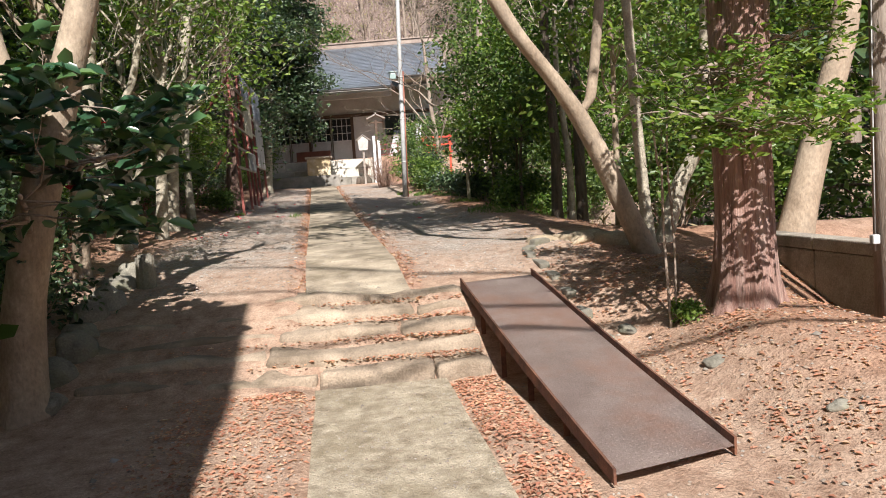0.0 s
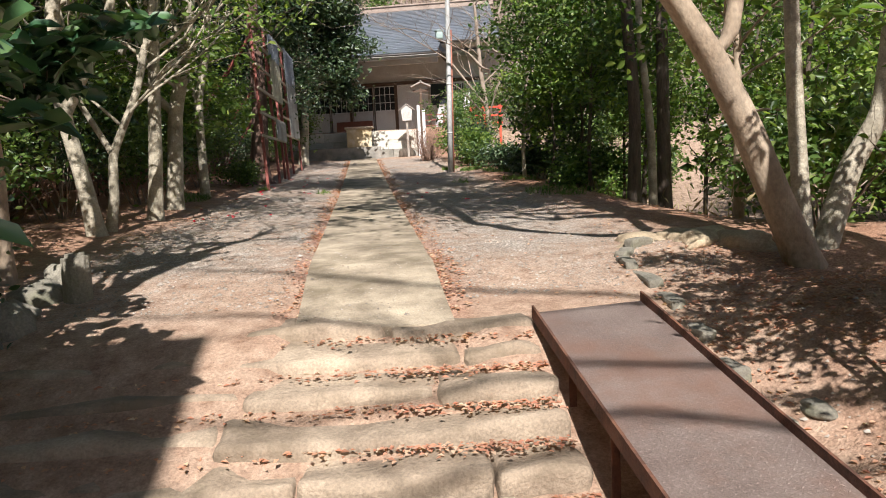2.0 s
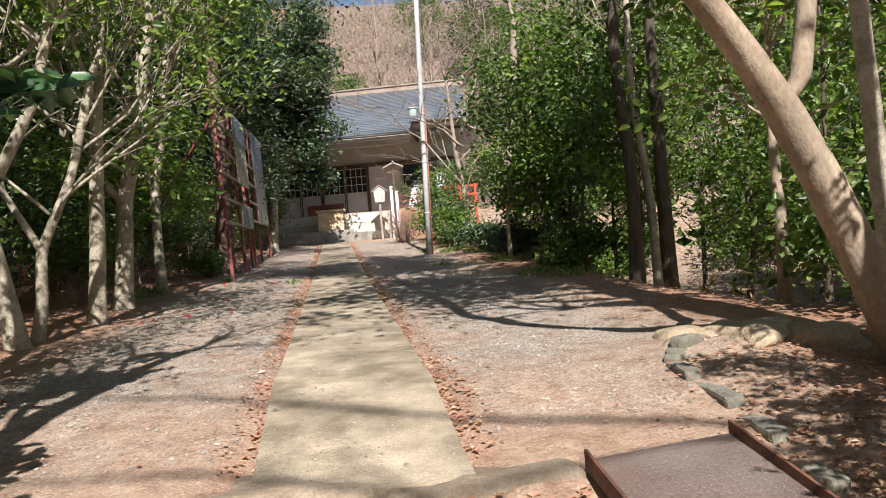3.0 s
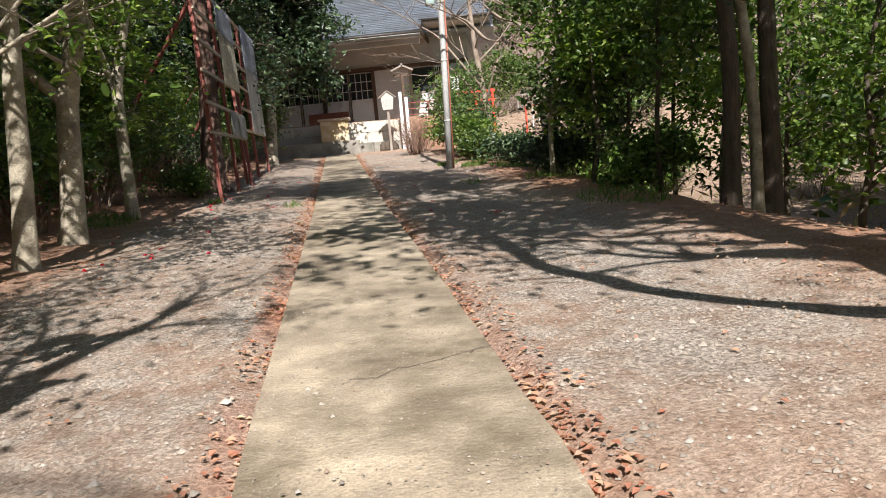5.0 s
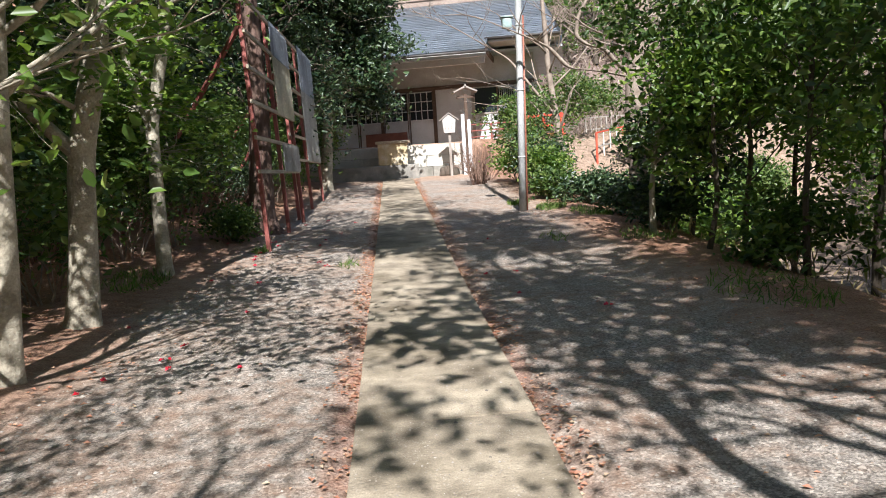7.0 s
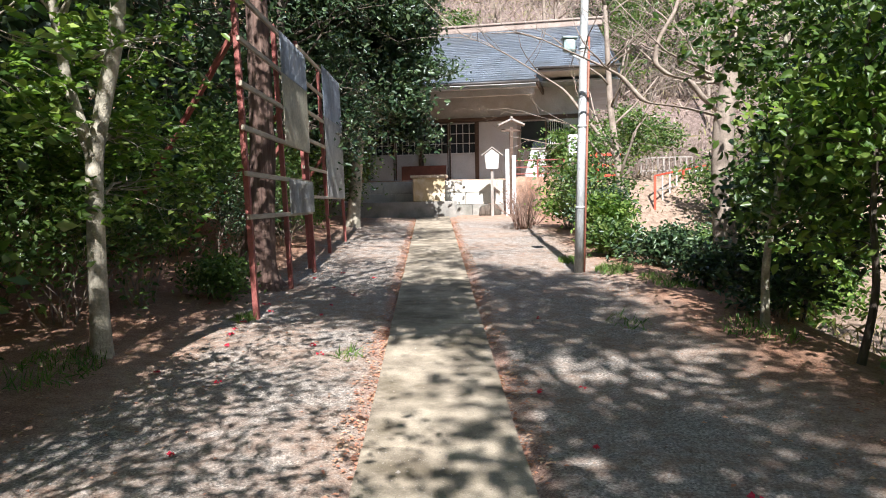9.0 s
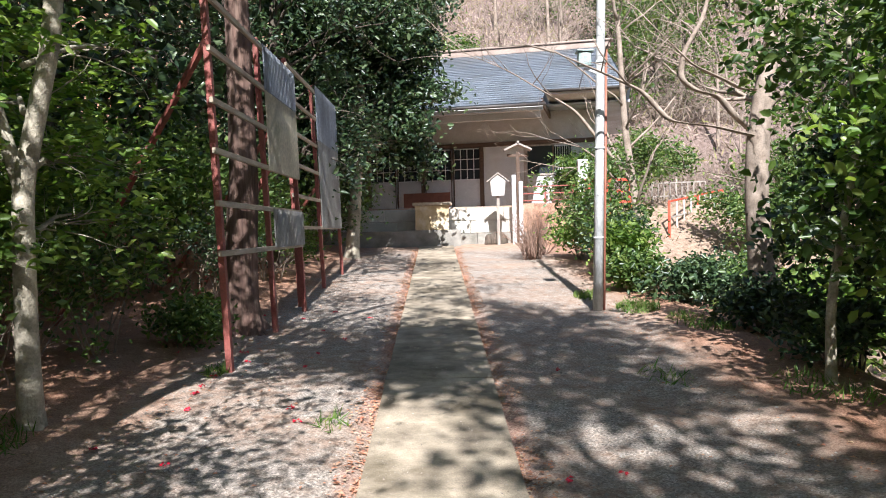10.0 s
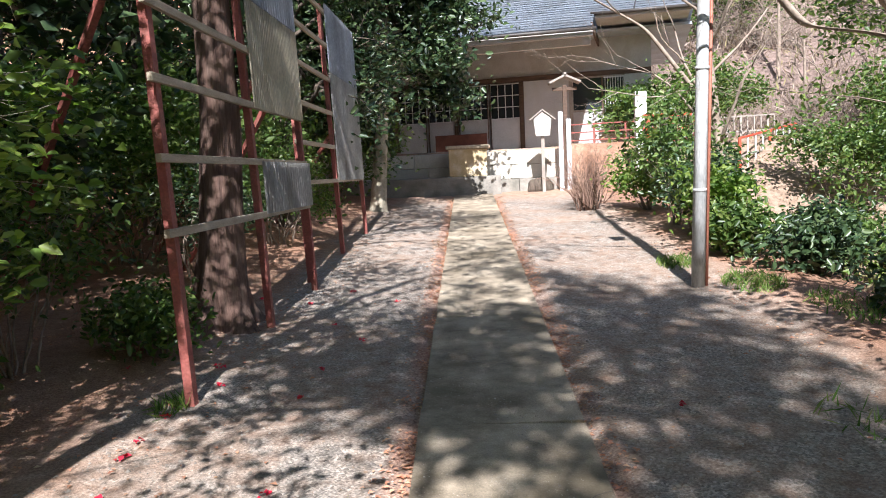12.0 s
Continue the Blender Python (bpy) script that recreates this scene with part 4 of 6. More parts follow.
    for lo, hi in (((1.43, -0.03, 0.985), (2.98, 0.0, 1.04)), ((1.43, -0.03, 1.93), (2.98, 0.0, 1.98)), ((1.47, -0.02, 1.04), (1.52, 0.05, 1.93)), ((2.33, -0.02, 1.04), (2.38, 0.05, 1.93))):
        b("window_bar", lo, hi, "greywood" if lo[0] < 2.3 else "brownwood", "", win)
    for k in range(8):
        x = 2.43 + k * 0.072
        b("window_bar", (x, -0.06, 1.0), (x + 0.016, -0.04, 1.95), "whitepaint", "white bar", win)
    for z in (1.02, 1.9):
        b("window_bar", (2.40, -0.075, z), (2.97, -0.062, z + 0.03), "whitepaint", "white bar", win)
    # veranda floor and underside
    b("veranda", (x0, -0.95, -0.14), (x1, 0.0, -0.02), "greywood", "grey timber veranda edge", bevel=0.01)
    b("foundation", (x0, 0.0, -0.7), (x1, dp, -0.02), "basestone")
    # roof: courses of metal sheet, each overlapping the one below
    ea, rd, rise = (-3.1, 2.80), 3.0, 2.85
    roof = part("roof", box((x0 - 0.55, -0.9, 3.05), (x1 + 1.05, 7.2, 3.12)), MAT["roof"], top, "blue-grey sheet metal roof")
    n = 28
    for i in range(n):
        f0, f1 = i / n, (i + 1.06) / n
        y0, z0 = ea[0] + (rd - ea[0]) * f0, ea[1] + rise * f0 + 0.06
        y1, z1 = ea[0] + (rd - ea[0]) * f1, ea[1] + rise * f1 + 0.045
        bm = bmesh.new()
        xa, xb = x0 - 0.6, (2.3 if i < 5 else x1 + 1.05 - 0.75 * f0)
        vs = [bm.verts.new(c) for c in ((xa, y0, z0), (xb, y0, z0), (xb - (0 if i < 5 else 0.75 / n), y1, z1), (xa, y1, z1))]
        bm.faces.new(vs)
        bmesh.ops.solidify(bm, geom=bm.faces[:], thickness=0.03)
        part("roof_course", bm, MAT["roof"], roof)
    for side in (1, -1):
        bm = bmesh.new()
        if side > 0:
            vs = [(x0 - 0.6, rd, ea[1] + rise), (x1 + 0.3, rd, ea[1] + rise), (x1 + 1.05, 7.4, 3.1), (x0 - 0.6, 7.4, 3.1)]
        else:
            vs = [(x1 + 0.3, rd, ea[1] + rise), (x1 + 1.05, -1.95, 3.33), (x1 + 1.05, 7.4, 3.1)]
        bm.faces.new([bm.verts.new(v) for v in vs])
        bmesh.ops.solidify(bm, geom=bm.faces[:], thickness=0.04)
        part("roof_slope", bm, MAT["roof"], roof)
    part("ridge", box((x0 - 0.65, rd - 0.16, ea[1] + rise - 0.02), (x1 + 0.5, rd + 0.2, ea[1] + rise + 0.2), 0.03), MAT["ridge"], roof, "brown boxed ridge")
    part("ridge_cap", box((x0 - 0.75, rd - 0.22, ea[1] + rise + 0.205), (x1 + 0.6, rd + 0.26, ea[1] + rise + 0.27), 0.02), MAT["ridge"], roof, "brown ridge cap")
    part("gutter", tubes([[(x0 - 0.6, -3.12, 2.80, 0.05), (0, -3.12, 2.79, 0.05), (2.4, -3.12, 2.78, 0.05)]], "gutter", MAT["gutter"], 8), None, top, "dark gutter")
    part("gutter", tubes([[(2.2, -2.06, 3.33, 0.05), (x1 + 1.1, -2.06, 3.31, 0.05)]], "gutter", MAT["gutter"], 8), None, top, "dark gutter")
    part("downpipe", tubes([[(3.3, -2.05, 3.36, 0.02), (3.3, -1.9, 3.43, 0.02), (3.4, -0.2, 4.28, 0.02)]], "downpipe", MAT["gutter"], 6), None, roof, "dark pipe up the roof")
    # red handrail before the right-hand wall
    rail = thing("veranda_railing", (0, 0, 0), "red painted veranda railing before a white wall", "railing")
    rail.matrix_world = HALL @ pose(1.3, -0.9, -0.02)
    for x in (0.0, 0.85, 1.7, 2.35):
        part("post", box((x - 0.028, -0.028, 0), (x + 0.028, 0.028, 0.62), 0.006), MAT["redsteel"], rail)
    for z in (0.14, 0.36, 0.58):
        part("rail", box((-0.1, -0.018, z), (2.5, 0.018, z + 0.036), 0.006), MAT["redsteel"], rail)


def forecourt():
    wall = thing("retaining_wall", (0, 32, hz(0, 31.9)), "pale block retaining wall on a dark stone base", "wall", kind="structure")
    inv = wall.matrix_world.inverted()
    rng = np.random.default_rng(8)
    for z0, z1, y0, m, xa, xb in ((1.5, 2.16, 31.60, "basestone", -7.0, 2.3), (2.164, 2.52, 31.86, "whitewall", -7.0, 2.1), (2.524, 2.88, 31.88, "whitewall", -7.0, 2.1)):
        x = xa + rng.uniform(-0.3, 0)
        while x < xb:
            w = rng.uniform(0.8, 1.5)
            bm = box((x + 0.004, y0, z0), (min(x + w, xb) - 0.004, y0 + 0.42, z1 - rng.uniform(0, 0.012)), 0.015)
            bmesh.ops.transform(bm, matrix=inv, verts=bm.verts)
            part("block", bm, MAT[m], wall)
            x += w
    # added grey slab that keeps soil-coloured bounce off the hall's front
    terrace = part("terrace_floor", box((-7.0, 32.3, 2.5), (2.2, 34.1, 2.93), 0.01), MAT["basestone"])
    tagged(terrace, "grey terrace slab added before the hall to dull warm bounce", "terrace", kind="structure")
    step = part("stone_step", box((-4.6, 30.95, 1.55), (0.35, 31.59, 2.27), 0.02), MAT["basestone"])
    tagged(step, "dark stone step below the retaining wall", "step", kind="structure")
    top = thing("stone_pedestal", (-0.44, 31.3, 2.27), "ochre-stained stone pedestal with a flat overhanging cap", "pedestal")
    part("body", box((-0.48, -0.3, 0.0), (0.46, 0.26, 0.68), 0.02), MAT["yellowstone"], top)
    part("cap", box((-0.55, -0.36, 0.684), (0.55, 0.30, 0.77), 0.02), MAT["rail_wood"], top, "pale flat cap")
    boulder("garden_stone", (1.34, 31.25, hz(1.34, 31.2) + 0.05), (0.36, 0.22, 0.30), MAT["bark_dark"], "dark rough stone behind the notice board", "stone", 4.4, sharp=True)
    nb = thing("notice_board", (1.38, 30.8, hz(1.38, 30.8)), "small white notice board with gabled roof on a post", "notice board")
    part("post", box((-0.04, -0.03, -0.1), (0.04, 0.03, 1.35), 0.006), MAT["greywood"], nb, "grey wooden post")
    bm = bmesh.new()
    sil = ((-0.17, 1.36), (0.17, 1.36), (0.21, 1.76), (0.0, 1.92), (-0.21, 1.76))
    f = bm.faces.new([bm.verts.new((x, -0.105, z)) for x, z in sil])
    g = bmesh.ops.extrude_face_region(bm, geom=[f])
    bmesh.ops.translate(bm, vec=(0, 0.045, 0), verts=[v for v in g["geom"] if isinstance(v, bmesh.types.BMVert)])
    part("board", bm, MAT["board"], nb, "white five-sided board")
    for s in (1, -1):
        part("roof_board", bar((0, -0.07, 1.98), (s * 0.31, -0.07, 1.74), 0.13, 0.03), MAT["greywood"], nb, "small sloping roof board")
    for k in range(6):
        part("text_line", box((-0.125 + k * 0.048, -0.109, 1.45), (-0.117 + k * 0.048, -0.1055, 1.66 + 0.02 * (k % 3)), 0), MAT["ink"], nb, "faded column of writing")
    lp = thing("roofed_lantern_post", (1.98, 31.2, hz(1.98, 31.2)), "post with a small bark roof beside two white stakes", "lantern post")
    part("post", box((-0.05, -0.05, -0.1), (0.05, 0.05, 2.55), 0.01), MAT["brownwood"], lp)
    for s in (1, -1):
        part("roof_board", bar((s * -0.02, 0, 2.78), (s * 0.38, 0, 2.60), 0.45, 0.05), MAT["greywood"], lp, "grey sloping roof board")
    part("roof_ridge", bar((0, -0.24, 2.81), (0, 0.24, 2.81), 0.06, 0.06), MAT["greywood"], lp)
    part("crossbar", box((-0.3, -0.03, 2.42), (0.3, 0.03, 2.5), 0.008), MAT["brownwood"], lp)
    for x, z in ((-0.14, 1.92), (0.05, 1.72)):
        st = part("marker_stake", box((-0.055, -0.05, -0.1), (0.055, 0.05, z), 0.01), MAT["whitepaint"])
        st.matrix_world = pose(1.98 + x, 31.02, hz(1.98 + x, 31.02))
        tagged(st, "square white painted stake", "stake", "white stakes")
    fence = thing("bridge_railing", (3.7, 30.0, hz(3.7, 30.0)), "vermilion railing of a small stair", "railing")
    inv = fence.matrix_world.inverted()
    for x in (3.72, 4.25, 4.8):
        g = hz(x, 30)
        part("post", bar(inv @ Vector((x, 30, g - 0.05)), inv @ Vector((x, 30, 3.55)), 0.08, 0.08), MAT["vermilion"], fence)
    for z in (2.9, 3.18, 3.48):
        part("rail", bar(inv @ Vector((3.6, 30, z)), inv @ Vector((4.9, 30, z)), 0.06, 0.07), MAT["vermilion"], fence)
    # no real post: stands in for the white end of the hall's wall
    post = part("marker_stake", box((-0.13, -0.1, -0.3), (0.13, 0.1, 2.0), 0.01), MAT["whitepaint"])
    post.matrix_world = pose(3.62, 30.3, hz(3.62, 30.3))
    tagged(post, "broad white slab standing in for the hall's right wall end", "post")
    # stair railing on the slope, and a second run behind it
    for label, a, c, za, zc, n, ends in (("white and red pipe railing of an outdoor stair", (6.12, 31.0), (8.9, 34.6), 2.9, 3.34, 9, "vermilion"),
                                         ("grey pipe railing at the head of an outdoor stair", (6.9, 35.6), (8.8, 35.9), 3.66, 3.7, 10, "greywood")):
        sr = thing("stair_railing", (a[0], a[1], hz(*a)), label, "railing", "stair railings")
        inv = sr.matrix_world.inverted()
        for i in range(n):
            f = i / (n - 1)
            x, y, z = a[0] + (c[0] - a[0]) * f, a[1] + (c[1] - a[1]) * f, za + (zc - za) * f
            red = i % 4 == 0
            part("baluster", bar(inv @ Vector((x, y, hz(x, y) - 0.05)), inv @ Vector((x, y, z)), 0.06 if red else 0.035, 0.06 if red else 0.035), MAT[ends if red else ("whitepaint" if ends == "vermilion" else "greywood")], sr)
        for dz in (0.0, -0.45):
            part("rail", bar(inv @ Vector((*a, za + dz)), inv @ Vector((*c, zc + dz)), 0.045, 0.045), MAT[ends if dz == 0 else "greywood"], sr)


hall()
forecourt()

# ---- trees ----


def unit(v):
    return v / (np.linalg.norm(v) + 1e-9)


def grow(rng, p, d, length, r, depth, lines, tips, spread=0.6, lift=0.1, kids=(2, 4), wander=0.16, shrink=0.68):
    """A limb that wanders, tapers and forks; gathers its lines and twig tips."""
    n = 5
    pts = [(*p, r)]
    q, d = np.array(p, float), unit(np.array(d, float))
    for i in range(n):
        d = unit(d + rng.normal(0, wander, 3) + np.array([0, 0, lift * 0.3]))
        q = q + d * length / n
        pts.append((*q, r * (1 - 0.55 * (i + 1) / n)))
    lines.append(pts)
    if depth == 0:
        tips.append(q)
        tips.append(np.array(pts[3][:3]))
        return
    for k in range(rng.integers(kids[0], kids[1] + 1)):
        j = rng.integers(2, n + 1) if k else n
        base = np.array(pts[j][:3])
        side = unit(np.cross(d, rng.normal(0, 1, 3)))
        nd = unit(d + side * spread * rng.uniform(0.6, 1.4) + np.array([0, 0, lift]))
        grow(rng, base, nd, length * shrink * rng.uniform(0.75, 1.15), pts[j][3] * 0.72, depth - 1, lines, tips, spread, lift, kids, wander, shrink)


def rough_trunk(name, pts, material, seed, sides=18, ridge=0.0, flare=0.0, rows=40):
    """A trunk with an uneven section, and ridged bark where ridge is given."""
    pts = np.array(pts, float)
    t = np.linspace(0, 1, len(pts))
    u = np.linspace(0, 1, rows)
    line = np.stack([np.interp(u, t, pts[:, i]) for i in range(4)], 1)
    for _ in range(2):
        line[1:-1, :3] = (line[:-2, :3] + 2 * line[1:-1, :3] + line[2:, :3]) / 4
    v, f = [], []
    for i, (x, y, z, r) in enumerate(line):
        h = z - line[0][2]
        for k in range(sides):
            a = 2 * math.pi * k / sides
            w = 1 + 0.10 * noise.noise(Vector((math.cos(a) * 1.2, math.sin(a) * 1.2, h * 0.8 + seed)))
            if ridge:
                w += ridge * noise.noise(Vector((math.cos(a) * 9, math.sin(a) * 9, h * 0.9 + seed))) + ridge * 0.6 * noise.noise(Vector((math.cos(a) * 18, math.sin(a) * 18, h * 2.2)))
            if flare:
                w += flare * math.exp(-h * 5) * (1 + 0.8 * math.sin(a * 5 + seed))
            v.append((x + math.cos(a) * r * w, y + math.sin(a) * r * w, z))
    for i in range(rows - 1):
        for k in range(sides):
            k2 = (k + 1) % sides
            f.append((i * sides + k, i * sides + k2, (i + 1) * sides + k2, (i + 1) * sides + k))
    return mesh_of(name, v, f, MAT[material], True)


def around(rng, tips, per, radius, squash=0.7):
    """Leaf places scattered round the twig tips."""
    t = np.asarray(tips)
    c = np.repeat(t, per, 0) + rng.normal(0, 1, (len(t) * per, 3)) * radius * np.array([1, 1, squash])
    return c


def tree(name, trunks, seed, bark, leaf, label, category="tree", limbs=5, limb_len=1.6, depth=2, per=14, radius=0.22, leaf_len=0.07, leaf_w=0.035, spread=0.65, lift=0.12, ridge=0.0, flare=0.25, from_z=0.45, out=None, sides=18, group="", leaves=True, kids=(2, 4), rows=40, joined=False):
    """A tree whose trunk follows the given lines of (x, y, z, radius)."""
    rng = np.random.default_rng(seed)
    x, y, z = trunks[0][0][:3]
    top = thing(name, (x, y, z), label, category, group)
    lines, tips, limbwork = [], [], []
    for i, tr in enumerate(trunks):
        loc = [(a - x, b - y, c - z, r) for a, b, c, r in tr]
        part("trunk", rough_trunk("trunk", loc, bark, seed + i, sides if tr[0][3] > 0.06 else 10, ridge, flare if i == 0 else 0.0, rows), None, top)
        end = np.array(loc[-1][:3])
        way = unit(end - np.array(loc[-2][:3]))
        arr = np.array(loc)
        for k in range(limbs):
            f = 1.0 if k == 0 else rng.uniform(from_z, 1.0)
            u = f * (len(loc) - 1)
            j = min(int(u), len(loc) - 2)
            p = arr[j] + (arr[j + 1] - arr[j]) * (u - j)
            az = rng.uniform(0, 2 * np.pi)
            side = np.array([math.cos(az), math.sin(az), 0])
            if out is not None:
                side = unit(side + np.array(out))
            d = unit(way * (0.8 if k else 2.0) + side * (1.0 if k else 0.3) + np.array([0, 0, lift]))
            own = []
            grow(rng, p[:3], d, limb_len * rng.uniform(0.7, 1.2), p[3] * (0.42 if k else 0.9), depth, own, tips, spread, lift, kids)
            if joined:
                limbwork += own
            else:
                part("limb", tubes(own, "limb", MAT[bark], 6), None, top)
    if joined:
        tagged(part("limbwork", tubes(limbwork, "limbwork", MAT[bark], 3), None, top), kind="stuff")
    if leaves and tips:
        part("crown", leaf_mesh("crown", around(rng, tips, per, radius), rng, MAT[leaf], leaf_len, leaf_w, oval=not joined), None, top)
    return top


def on(x, y, d=-0.05):
    return hz(x, y, d)


# left-hand row
tree("evergreen_tree", [[(-1.96, 4.94, on(-1.96, 4.94), 0.135), (-1.9, 4.94, 0.8, 0.12), (-1.79, 4.94, 1.3, 0.115), (-1.55, 4.98, 2.12, 0.10), (-1.40, 5.0, 2.61, 0.09), (-1.25, 5.1, 3.6, 0.075)],
                        [(-1.70, 4.96, 1.6, 0.07), (-2.0, 5.2, 2.4, 0.06), (-2.2, 5.4, 3.4, 0.05)]], 41, "bark_tan", "leaf_mid", "smooth tan-barked evergreen tree beside the steps", limbs=6, limb_len=1.3, depth=2, per=16, out=(-0.9, 0, 0))
tree("slender_tree", [[(-2.3, 7.3, on(-2.3, 7.3), 0.07), (-2.27, 7.3, 1.6, 0.06), (-2.4, 7.4, 2.6, 0.05), (-2.5, 7.4, 3.6, 0.04)]], 42, "bark_tan", "leaf_mid", "slender evergreen tree in shade", limbs=6, limb_len=1.0, depth=2, per=14, out=(-0.4, 0, 0))
LEFT = ((((-2.55, 9.7, 0.06), (-2.63, 9.7, 1.4), (-2.75, 9.7, 2.02), (-2.83, 9.75, 2.67), (-2.7, 9.8, 3.6), (-2.6, 9.8, 4.6)), 0.085),
        (((-2.58, 10.12, 0.06), (-2.5, 10.1, 1.2), (-2.47, 10.1, 1.66), (-2.2, 10.2, 2.3), (-2.0, 10.3, 3.2)), 0.055),
        (((-2.48, 11.35, 0.06), (-2.42, 11.35, 1.5), (-2.37, 11.35, 2.28), (-2.3, 11.4, 3.3), (-2.25, 11.5, 4.6)), 0.085),
        (((-2.62, 12.75, 0.06), (-2.55, 12.75, 1.6), (-2.5, 12.75, 2.27), (-2.33, 12.75, 2.93), (-2.2, 12.8, 3.8), (-2.0, 12.9, 4.8)), 0.115),
        (((-2.69, 15.0, 0.06), (-2.7, 15.0, 1.8), (-2.69, 15.0, 2.63), (-2.47, 15.0, 3.54), (-2.42, 15.0, 4.07), (-2.3, 15.1, 5.2)), 0.075))
FORKS = {0: ((-2.75, 9.7, 2.0), (-2.3, 9.8, 2.9), (-2.1, 9.9, 3.9)), 1: ((-2.47, 10.1, 1.66), (-2.75, 10.1, 2.2), (-2.9, 10.2, 3.2)),
         3: ((-2.5, 12.75, 2.25), (-2.78, 12.7, 2.58), (-3.1, 12.7, 3.0), (-3.2, 12.7, 4.0)), 4: ((-2.69, 15.0, 2.6), (-2.87, 15.0, 3.24), (-3.0, 15.0, 4.2))}
for i, (pts, r) in enumerate(LEFT):
    x0, y0, _ = pts[0]
    g = on(x0, y0)
    trunk = [(x0, y0, g, r)] + [(x, y, z, r * (1 - 0.42 * (k + 1) / len(pts))) for k, (x, y, z) in enumerate(pts[1:])]
    # unseen taller top, added to dapple the ground further on
    if i == 3:
        trunk += [(trunk[-1][0] + 0.35, trunk[-1][1] + 0.2, trunk[-1][2] + 1.1, r * 0.5), (trunk[-1][0] + 0.8, trunk[-1][1] + 0.5, trunk[-1][2] + 2.2, r * 0.4)]
    tr = [trunk]
    if i in FORKS:
        tr.append([(x, y, z, r * 0.68 * (1 - 0.18 * k)) for k, (x, y, z) in enumerate(FORKS[i])])
    tree("camellia_tree", tr, 50 + i, "bark_pale", "leaf_bright", "pale mottled-barked evergreen tree in a row by the path", limbs=12 if i > 2 else 9, limb_len=1.6 if i > 2 else 1.3, depth=2, per=10, radius=0.19 if i > 2 else 0.17, leaf_len=0.09 if i > 2 else 0.08, leaf_w=0.045 if i > 2 else 0.04, out=(0.3 if i > 2 else 0.0, 0.1, 0), from_z=0.64 if i > 2 else 0.55, group="trees along the left side", kids=(2, 4))
tree("cedar_tree", [[(-2.36, 18.5, on(-2.36, 18.5), 0.24), (-2.28, 18.48, 2.0, 0.18), (-2.2, 18.45, 3.0, 0.155), (-2.25, 18.4, 6.5, 0.10), (-2.3, 18.4, 9.0, 0.05)]], 61, "bark_brown", "leaf_dark", "cedar with flaring dark red-brown trunk behind the signboard", limbs=20, limb_len=2.1, depth=1, per=44, radius=0.32, leaf_len=0.11, leaf_w=0.05, lift=-0.05, ridge=0.09, flare=0.6, from_z=0.66, sides=28, out=(0.5, 0, 0))

# right-hand side
# upper trunk and crown lie above the view, added to shade path and gravel
tree("leaning_tree", [[(2.76, 6.52, on(2.76, 6.52), 0.115), (2.58, 6.5, 1.0, 0.10), (2.33, 6.5, 1.59, 0.094), (2.16, 6.5, 1.92, 0.09), (1.97, 6.48, 2.2, 0.082), (1.62, 6.42, 2.62, 0.076), (1.40, 6.4, 3.0, 0.072), (1.15, 6.5, 3.8, 0.066), (1.1, 6.6, 5.2, 0.055), (1.0, 6.8, 7.4, 0.042), (0.9, 7.0, 9.6, 0.03)],
                      [(2.16, 6.53, 1.9, 0.045), (2.29, 6.54, 2.06, 0.05), (2.34, 6.54, 2.35, 0.048), (2.42, 6.55, 2.9, 0.045), (2.5, 6.6, 4.2, 0.04), (2.6, 6.7, 5.6, 0.03)]], 71, "bark_tan", "leaf_mid", "tall smooth-barked tree leaning over the path", limbs=16, limb_len=1.7, depth=3, per=12, radius=0.24, leaf_len=0.16, leaf_w=0.09, flare=0.12, from_z=0.84, kids=(2, 3), rows=60)
# crown height and reach are set by the shade wanted on the gravel
tree("cedar_tree", [[(2.655, 4.75, on(2.655, 4.75), 0.20), (2.66, 4.75, 0.9, 0.185), (2.66, 4.75, 2.45, 0.175), (2.66, 4.75, 5.0, 0.14), (2.66, 4.75, 7.6, 0.07)]], 72, "bark_cedar", "leaf_mid", "large cedar with shaggy red-brown fibrous bark", limbs=16, limb_len=1.4, depth=1, per=30, radius=0.3, leaf_len=0.10, leaf_w=0.045, lift=-0.05, ridge=0.13, flare=0.3, from_z=0.64, sides=64, rows=110)
tree("evergreen_tree", [[(4.26, 6.7, on(4.26, 6.7), 0.165), (4.52, 6.7, 1.5, 0.14), (4.88, 6.7, 2.6, 0.12), (5.1, 6.7, 5.0, 0.10), (4.9, 6.9, 7.4, 0.06)]], 73, "bark_tan", "leaf_mid", "smooth grey-tan trunk of a broad evergreen tree", limbs=5, limb_len=1.2, depth=2, per=4, radius=0.28, leaf_len=0.11, leaf_w=0.055, flare=0.2, from_z=0.8, out=(-0.4, 0, 0))
tree("evergreen_tree", [[(2.86, 6.74, on(2.86, 6.74), 0.055), (2.80, 6.74, 1.67, 0.048), (2.77, 6.74, 2.3, 0.044), (2.7, 6.8, 4.4, 0.04), (2.6, 6.9, 7.0, 0.03)],
                        [(3.02, 6.80, 0.70, 0.085), (3.18, 6.78, 1.23, 0.075), (3.40, 6.76, 1.6, 0.07), (3.55, 6.8, 2.8, 0.055), (3.5, 6.9, 5.4, 0.04)]], 74, "bark_pale", "leaf_mid", "twin-stemmed evergreen tree with mottled bark", limbs=6, limb_len=1.3, depth=2, per=8, radius=0.26, leaf_len=0.10, leaf_w=0.05, from_z=0.72)
